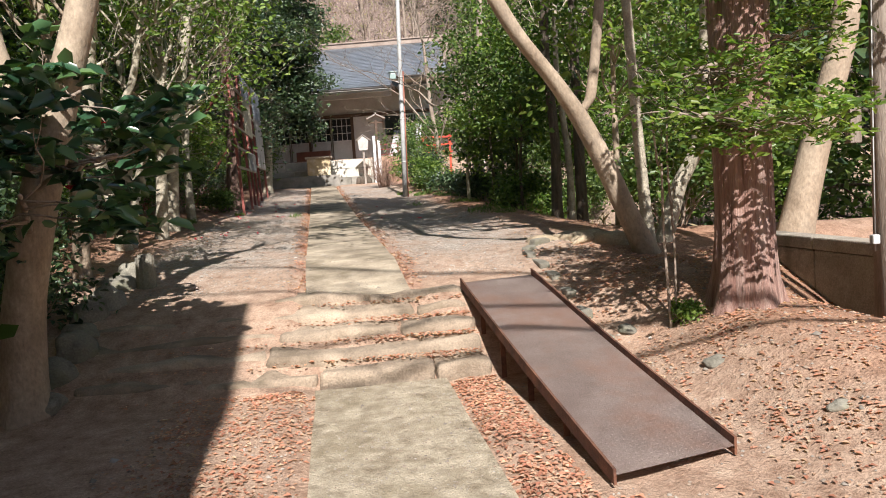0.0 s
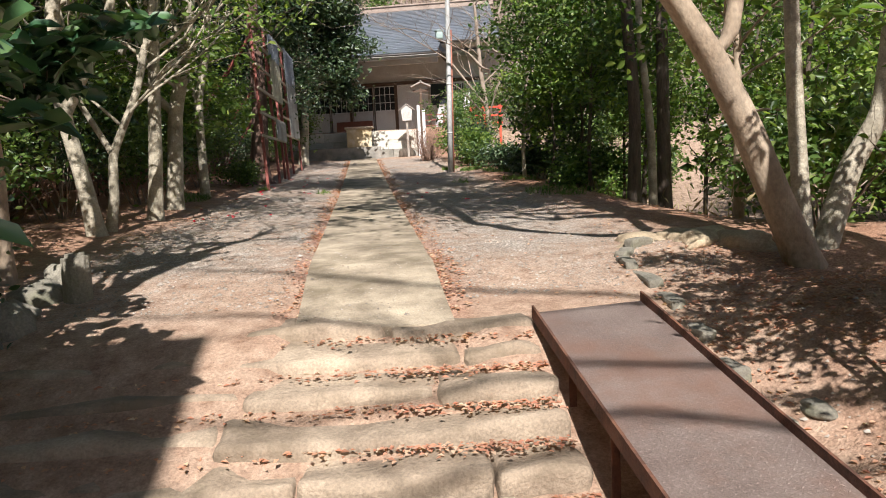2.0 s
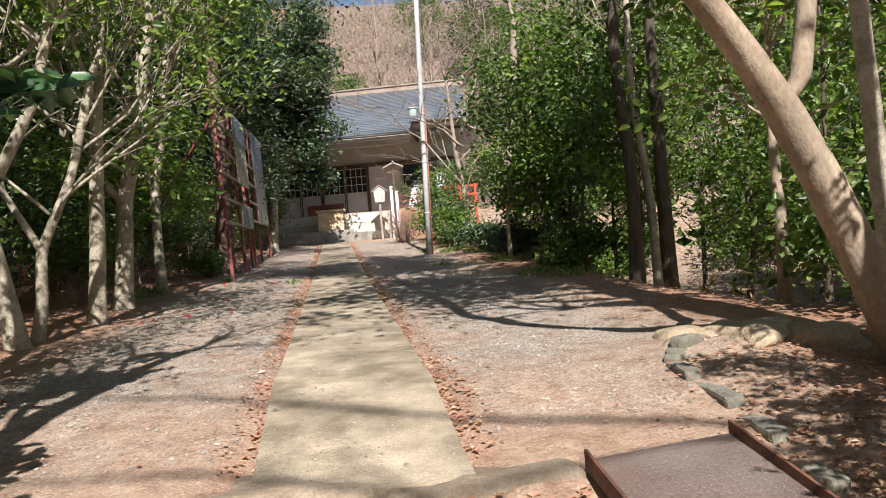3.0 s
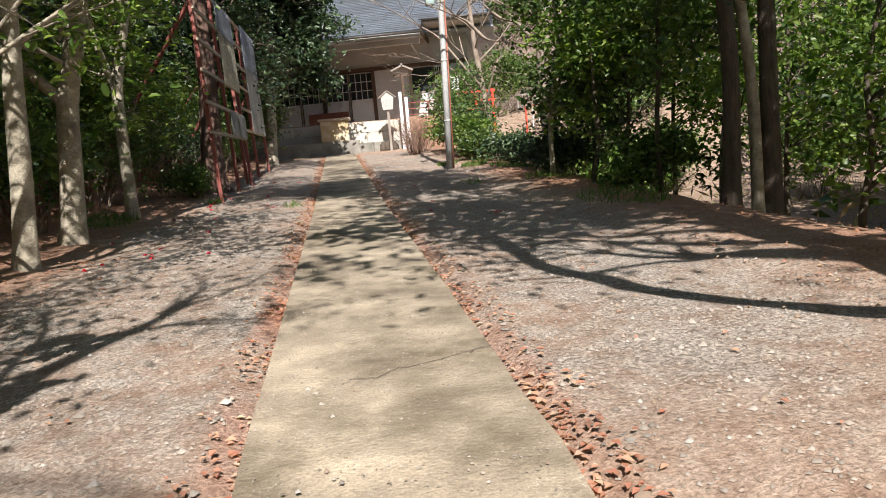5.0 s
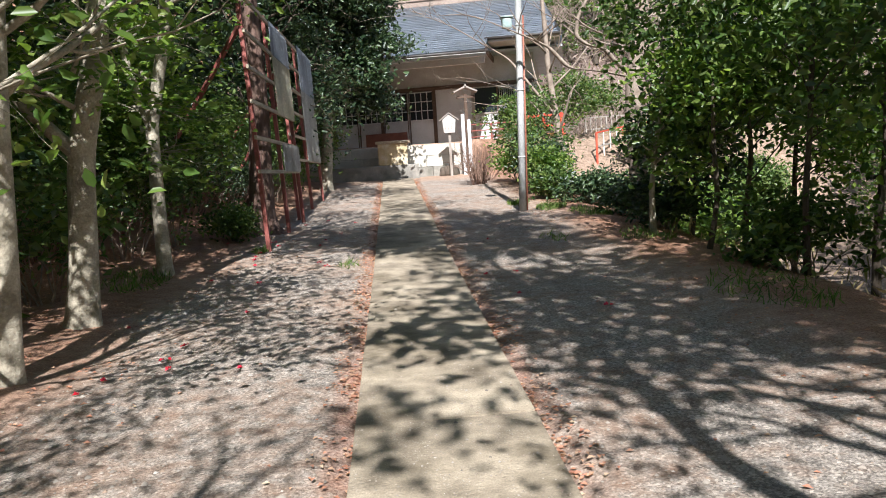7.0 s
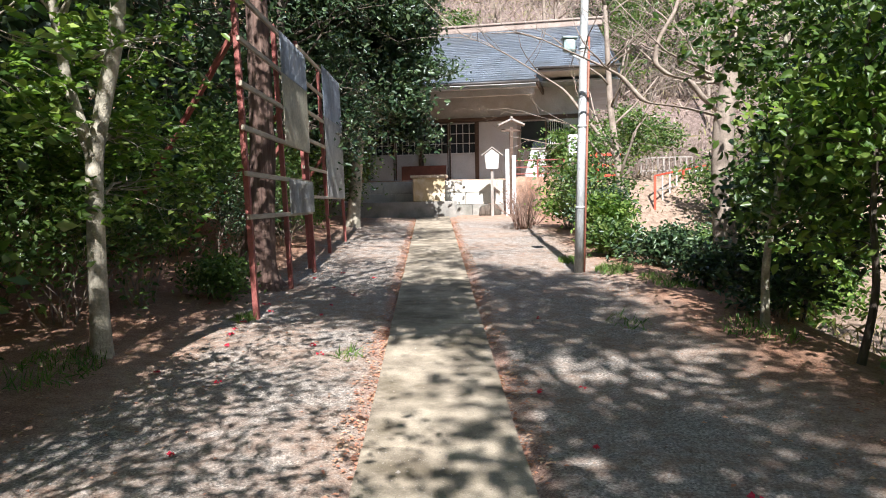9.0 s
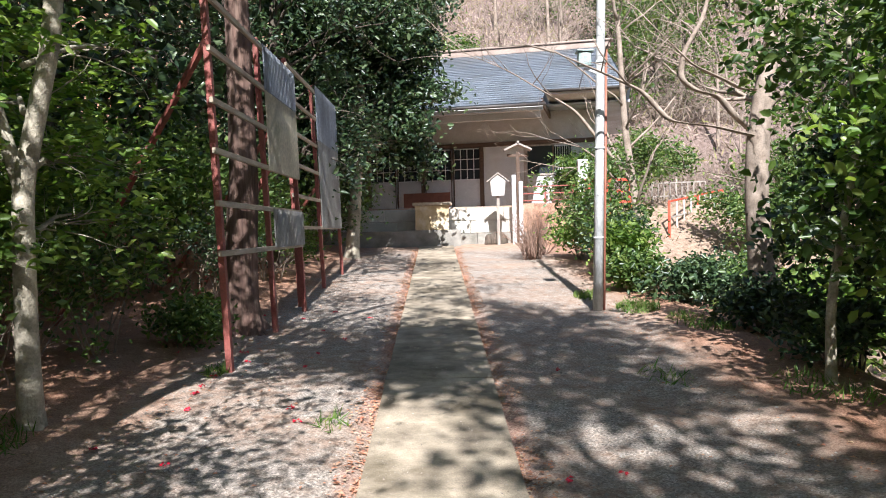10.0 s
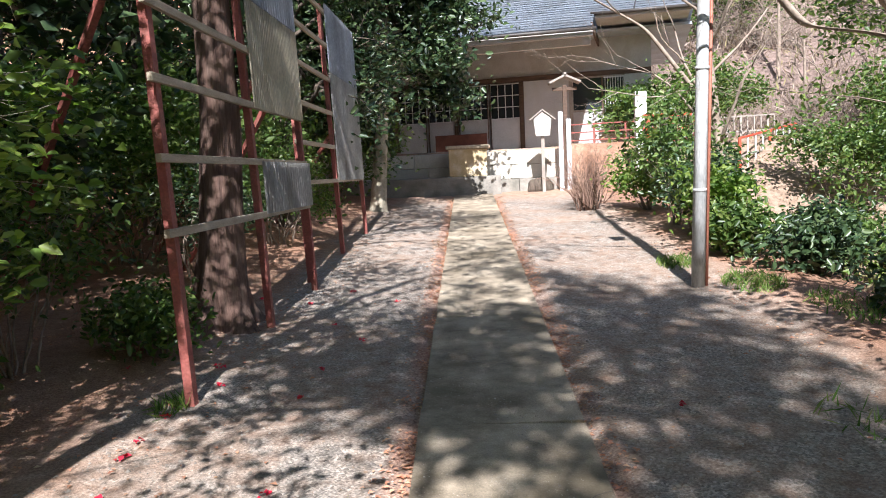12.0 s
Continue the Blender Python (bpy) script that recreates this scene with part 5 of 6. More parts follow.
# x, y, radius, height, bark, leaf, lean, limb length, leaves per twig
RIGHT = ((3.2, 8.3, 0.045, 4.4, "bark_tan", "leaf_bright", 0.0, 0.8, 8), (3.72, 12.4, 0.095, 9.5, "bark_dark", "leaf_mid", 0.0, 0.9, 1), (3.98, 12.36, 0.062, 8.6, "bark_pale", "leaf_mid", -0.12, 0.8, 1),
         (4.19, 12.45, 0.10, 9.2, "bark_dark", "leaf_mid", 0.1, 0.9, 1), (3.35, 13.2, 0.03, 4.8, "bark_dark", "leaf_mid", 0.1, 0.62, 13), (3.05, 14.6, 0.03, 3.9, "bark_dark", "leaf_bright", 0.05, 0.5, 13),
         (2.85, 15.75, 0.04, 4.0, "bark_pale", "leaf_mid", 0.12, 0.42, 12), (4.4, 13.9, 0.045, 5.0, "bark_dark", "leaf_bright", 0.2, 0.85, 9), (5.0, 10.6, 0.05, 4.6, "bark_dark", "leaf_bright", 0.3, 0.8, 6),
         (5.6, 13.0, 0.05, 5.0, "bark_dark", "leaf_bright", 0.2, 0.9, 12), (3.7, 15.2, 0.035, 4.2, "bark_dark", "leaf_mid", 0.1, 0.65, 10),
         (4.9, 16.4, 0.04, 4.6, "bark_dark", "leaf_bright", 0.1, 0.8, 13), (3.9, 17.3, 0.03, 3.2, "bark_dark", "leaf_dark", 0.1, 0.5, 28), (6.4, 12.0, 0.05, 5.0, "bark_dark", "leaf_bright", 0.1, 1.0, 17), (6.0, 15.2, 0.05, 4.8, "bark_dark", "leaf_bright", 0.1, 0.9, 12))
for i, (x, y, r, h, bk, lf, ln, reach, per) in enumerate(RIGHT):
    g = on(x, y)
    rng = np.random.default_rng(300 + i)
    pts = [(x, y, g, r)]
    for k in range(1, 6):
        pts.append((x + ln * k / 5 + rng.normal(0, 0.05), y + rng.normal(0, 0.05), g + h * k / 5 * 0.75, r * (1 - 0.13 * k)))
    tall = h > 8
    tree("evergreen_tree", [pts], 310 + i, bk, lf, "tall dark-stemmed evergreen at the edge of the bank" if tall else "slim broadleaf evergreen on the bank beside the gravel", limbs=14 if tall else 19, limb_len=reach, depth=2, per=per, radius=0.12 + 0.12 * reach, leaf_len=0.11 if tall else 0.095, leaf_w=0.052, from_z=0.45 if tall else 0.27, group="trees along the right side", kids=(2, 3), lift=-0.04, out=(0.5, 0, 0), rows=24, flare=0.15)
# bare deciduous tree by the pole
tree("bare_tree", [[(3.80, 19.2, on(3.80, 19.2), 0.17), (3.75, 19.2, 2.08, 0.145), (3.72, 19.2, 2.63, 0.135), (3.74, 19.2, 3.25, 0.135), (3.81, 19.2, 3.8, 0.115), (3.95, 19.2, 4.6, 0.09), (4.1, 19.3, 6.2, 0.06)],
                   [(3.70, 19.15, 3.3, 0.06), (3.2, 19.1, 3.42, 0.05), (2.65, 19.05, 3.49, 0.045), (2.33, 19.0, 3.84, 0.038), (1.95, 19.0, 4.03, 0.03), (1.31, 19.0, 4.32, 0.016)],
                   [(3.70, 19.2, 3.36, 0.06), (3.45, 19.15, 3.55, 0.05), (3.25, 19.1, 3.78, 0.046), (2.95, 19.05, 3.84, 0.042), (2.77, 19.0, 3.98, 0.036), (2.81, 19.0, 4.28, 0.03), (3.06, 19.0, 4.68, 0.024), (3.2, 19.0, 5.4, 0.012)],
                   [(3.80, 19.2, 3.85, 0.05), (3.55, 19.15, 3.86, 0.042), (3.33, 19.1, 3.96, 0.034), (2.92, 19.0, 4.13, 0.02), (2.5, 18.9, 4.5, 0.01)],
                   [(3.72, 19.2, 2.75, 0.028), (3.25, 19.3, 2.89, 0.022), (2.8, 19.5, 2.98, 0.018), (2.35, 19.7, 3.08, 0.014), (1.67, 19.9, 3.04, 0.008)]], 91, "twig", "leaf_mid", "bare pinkish-grey deciduous tree reaching over the path", limbs=6, limb_len=0.8, depth=3, leaves=False, flare=0.2, from_z=0.35, spread=0.55, lift=0.05, kids=(2, 3))
tree("bare_tree", [[(3.6, 24.0, on(3.6, 24.0), 0.09), (3.5, 24, 2.4, 0.075), (3.3, 24, 4.0, 0.06), (3.2, 24, 6.0, 0.04)], [(3.45, 24, 3.0, 0.05), (2.4, 24, 4.4, 0.035), (1.2, 24.2, 5.2, 0.02), (0.4, 24.4, 5.6, 0.012)]], 92, "twig", "leaf_mid", "leafless tree with fine twigs before the hall", limbs=10, limb_len=1.5, depth=3, leaves=False, from_z=0.35, spread=0.6, kids=(2, 3))
# evergreen that covers the hall's left half
tree("evergreen_tree", [[(-2.3, 27.8, on(-2.3, 27.8), 0.16), (-2.1, 27.8, 3.6, 0.13), (-1.95, 27.8, 5.4, 0.09), (-2.0, 27.8, 7.8, 0.05)]], 95, "bark_pale", "leaf_dark", "dense dark evergreen tree beside the forecourt", limbs=56, limb_len=1.12, depth=2, per=64, radius=0.27, leaf_len=0.14, leaf_w=0.075, from_z=0.40, kids=(2, 3), lift=-0.1)
tree("evergreen_tree", [[(-3.4, 25.0, on(-3.4, 25.0), 0.16), (-3.4, 25, 4, 0.12), (-3.3, 25, 7.5, 0.06)]], 96, "bark_dark", "leaf_dark", "dense dark evergreen tree behind the signboard", limbs=26, limb_len=1.4, depth=2, per=22, radius=0.3, leaf_len=0.12, leaf_w=0.055, from_z=0.3, kids=(2, 3), lift=-0.05)

# ---- shrubs ----


def shrub(name, x, y, w, h, seed, leaf, twig, label, per=10, stems=9, leaf_len=0.07, leaf_w=0.034, leaves=True, depth=2, group="", radius=0.09, d=-0.03, joined=False):
    rng = np.random.default_rng(seed)
    z = hz(x, y, d)
    top = thing(name, (x, y, z), label, "shrub", group)
    lines, tips = [], []
    for _ in range(stems):
        az, rr = rng.uniform(0, 6.28), rng.uniform(0, 0.25) * w
        lean = rng.uniform(0.1, 0.75) * w / h
        own = []
        grow(rng, (rr * math.cos(az), rr * math.sin(az), 0), (lean * math.cos(az), lean * math.sin(az), 1), h * rng.uniform(0.4, 0.6), 0.012, depth, own, tips, 0.5, 0.1, (2, 3))
        if joined:
            lines += own
        else:
            part("stem", tubes(own, "stem", MAT[twig], 5), None, top)
    if joined:
        tagged(part("stemwork", tubes(lines, "stemwork", MAT[twig], 3), None, top), kind="stuff")
    if leaves:
        part("foliage", leaf_mesh("foliage", around(rng, tips, per, radius), rng, MAT[leaf], leaf_len, leaf_w, oval=not joined), None, top)
    return top


shrub("bare_bush", 1.95, 27.2, 1.0, 1.3, 201, "leaf_mid", "twig_brown", "leafless brown twiggy bush by the path", leaves=False, stems=44, depth=2)
shrub("bare_bush", 1.82, 26.4, 0.8, 1.35, 202, "leaf_mid", "twig_brown", "leafless brown twiggy bush by the path", leaves=False, stems=46, depth=2)
for i, (x, y, w, h, lf) in enumerate(((2.75, 23.6, 0.35, 2.0, "leaf_mid"), (2.7, 21.8, 0.4, 0.8, "leaf_bright"), (3.1, 24.8, 0.5, 1.5, "leaf_mid"), (2.75, 25.6, 0.4, 0.9, "leaf_bright"), (3.6, 21.0, 0.6, 0.5, "leaf_dark"), (4.5, 22.6, 0.9, 0.8, "leaf_mid"), (3.5, 26.6, 0.9, 0.8, "leaf_bright"), (3.5, 13.6, 0.7, 0.7, "leaf_mid"), (3.3, 16.6, 0.6, 0.6, "leaf_dark"), (6.6, 27.0, 1.3, 1.2, "leaf_dark"), (7.6, 25.4, 1.4, 1.3, "leaf_mid"), (8.2, 30.0, 1.8, 2.2, "leaf_mid"), (6.2, 33.0, 1.6, 2.0, "leaf_mid"), (4.4, 33.8, 1.2, 1.3, "leaf_mid"), (9.4, 27.2, 1.6, 1.8, "leaf_mid"), (10.4, 31.5, 1.8, 2.2, "leaf_mid"), (2.75, 22.6, 0.5, 1.0, "leaf_dark"), (2.6, 20.7, 0.35, 0.5, "leaf_mid"), (3.1, 19.9, 0.5, 0.5, "leaf_dark"),
                                      (3.3, 18.2, 0.5, 0.5, "leaf_dark"), (5.6, 21.5, 1.2, 1.1, "leaf_bright"), (6.4, 23.0, 1.4, 1.3, "leaf_mid"), (3.5, 7.6, 0.8, 0.9, "leaf_mid"))):
    shrub("green_shrub", x, y, w, h, 210 + i, lf, "twig", "leafy green shrub on the bank beside the path", per=24 if w > 1.15 else 11, stems=14, leaf_len=0.12 if w > 1.15 else 0.085, leaf_w=0.06 if w > 1.15 else 0.04, radius=0.2 if w > 1.15 else 0.13, group="shrubs on the bank")
for i, (x, y, w, h, lf) in enumerate(((-3.2, 17.0, 0.7, 1.3, "leaf_mid"), (-2.5, 17.6, 0.3, 0.45, "leaf_mid"), (-3.5, 16.0, 0.9, 1.3, "leaf_mid"), (-3.3, 13.6, 0.8, 1.0, "leaf_mid"), (-3.6, 11.5, 1.0, 1.4, "leaf_dark"), (-3.3, 8.6, 0.8, 1.0, "leaf_mid"), (-3.2, 20.3, 0.8, 1.2, "leaf_dark"), (-2.6, 6.2, 0.8, 1.1, "leaf_dark"), (-3.0, 22.8, 0.8, 1.1, "leaf_mid"), (-2.3, 5.9, 0.5, 0.6, "leaf_dark"))):
    shrub("green_shrub", x, y, w, h, 240 + i, lf, "twig", "leafy undergrowth shrub beneath the trees", per=14, stems=11, leaf_len=0.065, leaf_w=0.03, radius=0.12, group="undergrowth on the left")
tree("thin_sapling", [[(2.168, 4.855, on(2.168, 4.855), 0.010), (2.138, 4.855, 1.0, 0.009), (2.148, 4.855, 1.45, 0.008), (2.120, 4.855, 1.385, 0.009), (2.080, 4.855, 1.885, 0.005)],
                      [(2.218, 4.885, on(2.168, 4.855), 0.008), (2.228, 4.885, 0.9, 0.008), (2.198, 4.885, 1.4, 0.007), (2.218, 4.885, 1.95, 0.005)]], 270, "twig", "leaf_mid", "thin leafless twin-stemmed sapling beside the kerb stones", limbs=4, limb_len=0.35, depth=1, leaves=False, flare=0.1, rows=20)
shrub("green_shrub", 2.28, 4.85, 0.2, 0.16, 271, "leaf_bright", "twig", "low green weeds at the foot of the cedar", per=12, stems=10, leaf_len=0.03, leaf_w=0.018, depth=1, radius=0.03)


def spray(name, at, seed, leaf, twig, label, size, per, n, leaf_len, leaf_w, tilt, flowers=0, squash=0.35):
    """A low branch with leaves held out flat, on a stem that reaches back to its trunk."""
    rng = np.random.default_rng(seed)
    (x, y, z), (bx, by, bz) = at
    top = thing(name, (bx, by, bz), label, "tree branch")
    lines, tips = [], []
    lines.append([(0, 0, 0, 0.022), ((x - bx) * 0.5, (y - by) * 0.5, (z - bz) * 0.5 + 0.05, 0.016), (x - bx, y - by, z - bz, 0.01)])
    for k in range(n):
        az = rng.uniform(0, 6.28)
        s = rng.uniform(0.2, 0.9)
        p = np.array([(x - bx) * s, (y - by) * s, (z - bz) * s])
        grow(rng, p, (math.cos(az), math.sin(az) * 0.8, tilt), size * rng.uniform(0.5, 1.0), 0.008, 1, lines, tips, 0.55, 0.02, (2, 3))
    tagged(part("twigwork", tubes(lines, "twigwork", MAT[twig], 5), None, top), kind="stuff")
    c = around(rng, tips, per, 0.07, squash)
    part("foliage", leaf_mesh("foliage", c, rng, MAT[leaf], leaf_len, leaf_w, 0.15, 0.35, oval=True), None, top)
    for k in range(flowers):
        t = tips[rng.integers(len(tips))]
        bm = bmesh.new()
        for a in range(6):
            an = a * 1.047
            q = pose(t[0], t[1], t[2] - 0.03) @ pose(0, 0, 0, 35, 0, math.degrees(an))
            vs = [bm.verts.new(q @ Vector(p)) for p in ((0, 0, 0), (0.018, 0.02, 0.006), (0.012, 0.045, 0.0), (-0.012, 0.045, 0.0), (-0.018, 0.02, 0.006))]
            bm.faces.new(vs)
        part("flower", bm, MAT["petal"], top, "red camellia flower")
    return top


spray("camellia_branch", ((-1.03, 4.0, 1.62), (-1.75, 4.9, 1.5)), 281, "leaf_camellia", "twig", "large glossy camellia leaves with red flowers", 0.45, 5, 8, 0.16, 0.08, 0.15, 2)
spray("camellia_branch", ((-1.45, 3.9, 1.45), (-1.80, 4.9, 1.25)), 282, "leaf_camellia", "twig", "large glossy camellia leaves with red flowers", 0.45, 6, 9, 0.13, 0.065, 0.0, 5)
spray("camellia_branch", ((-1.35, 4.6, 2.02), (-1.62, 5.0, 1.9)), 283, "leaf_camellia", "twig", "large glossy camellia leaves in sun and shade", 0.45, 6, 9, 0.15, 0.075, 0.2, 3)
spray("camellia_branch", ((-1.75, 6.9, 2.0), (-2.28, 7.3, 1.7)), 284, "leaf_camellia", "twig", "large glossy camellia leaves catching the sun", 0.5, 8, 14, 0.17, 0.08, 0.2, 0)
for k, (x, y, z, bz) in enumerate(((-2.75, 16.0, 3.05, 2.7), (-3.2, 15.8, 3.5, 3.1), (-3.1, 16.5, 2.5, 2.3), (-2.45, 15.9, 3.75, 3.4), (-3.5, 16.3, 2.95, 2.8))):
    spray("leafy_bough", ((x, y, z), (-2.66, 15.0, bz)), 301 + k, "leaf_bright", "bark_pale", "pale bough with light green leaves beside the signboard", 0.55, 8, 14, 0.09, 0.045, 0.0, squash=0.5)
for k, (x, y, z, bz) in enumerate(((-2.9, 12.0, 2.9, 2.6), (-2.0, 12.2, 3.3, 2.8))):
    spray("leafy_bough", ((x, y, z), (-2.40, 12.5, bz)), 311 + k, "leaf_bright", "bark_pale", "pale bough with light green leaves over the gravel", 0.5, 7, 12, 0.085, 0.042, 0.0, squash=0.5)
spray("low_branch", ((2.0, 4.0, 1.66), (2.55, 4.65, 1.62)), 291, "leaf_bright", "twig", "bright green flat spray of leaves from the cedar side", 0.42, 10, 17, 0.062, 0.024, 0.0, squash=0.2)
spray("low_branch", ((2.35, 3.9, 1.62), (2.66, 4.58, 1.6)), 292, "leaf_bright", "twig", "bright green flat spray of leaves before the cedar", 0.42, 9, 15, 0.062, 0.024, -0.02, squash=0.2)
spray("low_branch", ((2.75, 4.1, 1.62), (2.7, 4.6, 1.66)), 293, "leaf_bright", "twig", "bright green flat spray of leaves before the cedar", 0.42, 9, 15, 0.062, 0.024, 0.0, squash=0.2)
spray("low_branch", ((2.15, 4.3, 1.95), (2.55, 4.7, 1.95)), 294, "leaf_bright", "twig", "bright green flat spray of leaves from the cedar side", 0.42, 9, 14, 0.062, 0.024, 0.0, squash=0.25)
spray("low_branch", ((3.2, 5.0, 2.25), (2.8, 4.8, 2.1)), 295, "leaf_bright", "twig", "bright green flat spray of leaves behind the cedar", 0.5, 14, 20, 0.062, 0.024, 0.0, squash=0.25)

# two sprays above the view, added to dapple the bed below
spray("low_branch", ((2.25, 3.7, 2.75), (2.6, 4.6, 2.7)), 296, "leaf_bright", "twig", "unseen flat spray of leaves added high on the cedar to shade the bed", 0.6, 12, 20, 0.065, 0.028, 0.0, squash=0.3)
spray("low_branch", ((2.9, 3.8, 2.9), (2.72, 4.6, 2.8)), 297, "leaf_bright", "twig", "unseen flat spray of leaves added high on the cedar to shade the bed", 0.6, 12, 20, 0.065, 0.028, 0.0, squash=0.3)

# ---- woods around ----


def forest_tree(name, seed, h, leaf, label, at):
    return tree(name, [[(at[0], at[1], on(*at), 0.15), (at[0] + 0.1, at[1], on(*at) + h * 0.4, 0.12), (at[0], at[1] + 0.1, on(*at) + h * 0.75, 0.08), (at[0], at[1], on(*at) + h, 0.03)]], seed, "bark_dark", leaf, label, limbs=24, limb_len=1.9, depth=2, per=11, radius=0.42, leaf_len=0.26, leaf_w=0.14, from_z=0.10, kids=(2, 3), lift=-0.02, group="woods around the shrine", rows=16, sides=9, joined=True)


wood_a = forest_tree("woodland_tree", 401, 8.0, "leaf_dark", "dark evergreen woodland tree", (-6.6, 11.6))
# unseen evergreen and two copies, added to darken the left woods ahead
shade_tree = tree("woodland_tree", [[(-5.6, 3.2, on(-5.6, 3.2), 0.17), (-5.55, 3.2, 3.0, 0.15), (-5.6, 3.3, 6.0, 0.11), (-5.5, 3.3, 9.6, 0.04)]], 404, "bark_dark", "leaf_dark", "unseen tall evergreen whose high dense crown shades the left woods", limbs=24, limb_len=1.5, depth=2, per=18, radius=0.36, leaf_len=0.17, leaf_w=0.09, from_z=0.45, kids=(2, 3), lift=-0.03, group="woods around the shrine", rows=20, sides=14, joined=True)
for i, (x, y) in enumerate(((-7.6, 5.0), (-7.0, 1.2))):
    copy_thing(shade_tree, pose(x, y, on(x, y), 0, 0, 77 * i % 360) @ Matrix.Scale(0.9 + 0.07 * (i % 4), 4))
wood_b = forest_tree("woodland_tree", 402, 6.5, "leaf_mid", "green broadleaf woodland tree", (9.2, 14.0))
rng = np.random.default_rng(77)
spots = [(-6.2, 7.6), (-6.5, 15.2), (-6.3, 18.4), (-6.0, 21.6), (-5.6, 24.6), (-5.2, 28.0), (-5.4, 31.2), (-8.6, 9.5), (-8.8, 13.5), (-9.0, 17.5), (-8.7, 22.0), (-8.6, 27.0), (-8.5, 32.0), (-12, 7.0), (-12, 12.0), (-12, 17.0), (-12.5, 22.0), (-12, 27.0), (-12, 33.0), (-9.5, 38.0), (-6.5, 42), (-9.0, 4.5), (-15, 10), (-15, 20), (-15, 30)]
for i, (x, y) in enumerate(spots):
    copy_thing(wood_a, pose(x, y, on(x, y), 0, 0, 67 * i % 360) @ Matrix.Scale(0.85 + 0.3 * rng.random(), 4))
spots = [(9.0, 10.2), (13.5, 17.0), (14.5, 22.5), (15.5, 28.5), (14.5, 11.0), (18.5, 14.0), (19.5, 20.0), (17, 9.0), (13, 36.0), (19.5, 27.0), (22, 34), (17, 36), (23, 16), (11.5, 13.6)]
for i, (x, y) in enumerate(spots):
    ob = copy_thing(wood_b if i % 3 else wood_a, pose(x, y, on(x, y), 0, 0, 101 * i % 360) @ Matrix.Scale(0.8 + 0.4 * rng.random(), 4))
# unseen trees added behind and beside the camera to block sky light
for i, (x, y) in enumerate(((-9, -15), (-4, -16.5), (1.5, -17), (6, -15.5), (11, -15), (-13, -12), (15, -9), (-7, -20), (3.5, -21), (9, -21), (-12, -3), (12.5, -3), (10.5, 0.5), (-14, 2), (-6.0, 0.4), (-5.6, 4.0), (-7.5, -4))):
    copy_thing(wood_b if i % 2 else wood_a, pose(x, y, on(x, y), 0, 0, 83 * i % 360) @ Matrix.Scale(0.9, 4))
thicket = shrub("thicket", -5.0, 9.0, 2.4, 2.4, 460, "leaf_mid", "twig_brown", "evergreen thicket in the shade of the trees", per=22, stems=26, leaf_len=0.11, leaf_w=0.055, radius=0.26, group="thickets in the woods", joined=True)
for i, (x, y) in enumerate(((-4.9, 11.6), (-5.2, 14.0), (-4.8, 16.6), (-5.0, 19.2), (-4.5, 21.6), (-4.4, 24.2), (-4.3, 26.8), (-4.6, 6.4), (-7.0, 13.0), (-7.2, 9.4), (-7.4, 17.2), (-6.8, 21.0), (-6.6, 26), (-3.6, 29.5), (12.5, 18.5), (12.0, 23.5))):
    copy_thing(thicket, pose(x, y, on(x, y), 0, 0, 131 * i % 360) @ Matrix.Scale(0.8 + 0.35 * rng.random(), 4))
bare = tree("bare_woodland_tree", [[(6.0, 47.0, on(6, 47), 0.12), (6.1, 47, on(6, 47) + 2.5, 0.09), (6.0, 47, on(6, 47) + 5, 0.05)]], 403, "twig", "leaf_mid", "leafless grey-brown tree on the hillside", limbs=12, limb_len=2.4, depth=2, leaves=False, from_z=0.3, spread=0.6, kids=(3, 4), group="bare trees on the hillside", rows=12, sides=8, flare=0.1, joined=True)
for i in range(46):
    x, y = rng.uniform(-12, 26), rng.uniform(44, 72)
    copy_thing(bare, pose(x, y, on(x, y), 0, 0, rng.uniform(0, 360)) @ Matrix.Scale(rng.uniform(0.7, 1.3), 4))
bare_thicket = shrub("bare_thicket", 7.0, 41.5, 2.6, 2.6, 461, "leaf_mid", "twig", "leafless pinkish-brown brush on the hillside", leaves=False, stems=44, depth=2, group="bare brush on the hillside", joined=True)
for i in range(44):
    x, y = 2.5 + 21 * (i % 15) / 15 + rng.uniform(0, 1.4), 39.5 + 4.2 * (i // 15) + rng.uniform(0, 3)
    copy_thing(bare_thicket, pose(x, y, on(x, y), 0, 0, rng.uniform(0, 360)) @ Matrix.Scale(rng.uniform(0.7, 1.2), 4))
for i in range(16):
    x, y = rng.uniform(-14, 28), rng.uniform(47, 75)
    copy_thing(wood_b if i % 2 else wood_a, pose(x, y, on(x, y), 0, 0, rng.uniform(0, 360)) @ Matrix.Scale(rng.uniform(0.6, 1.1), 4))


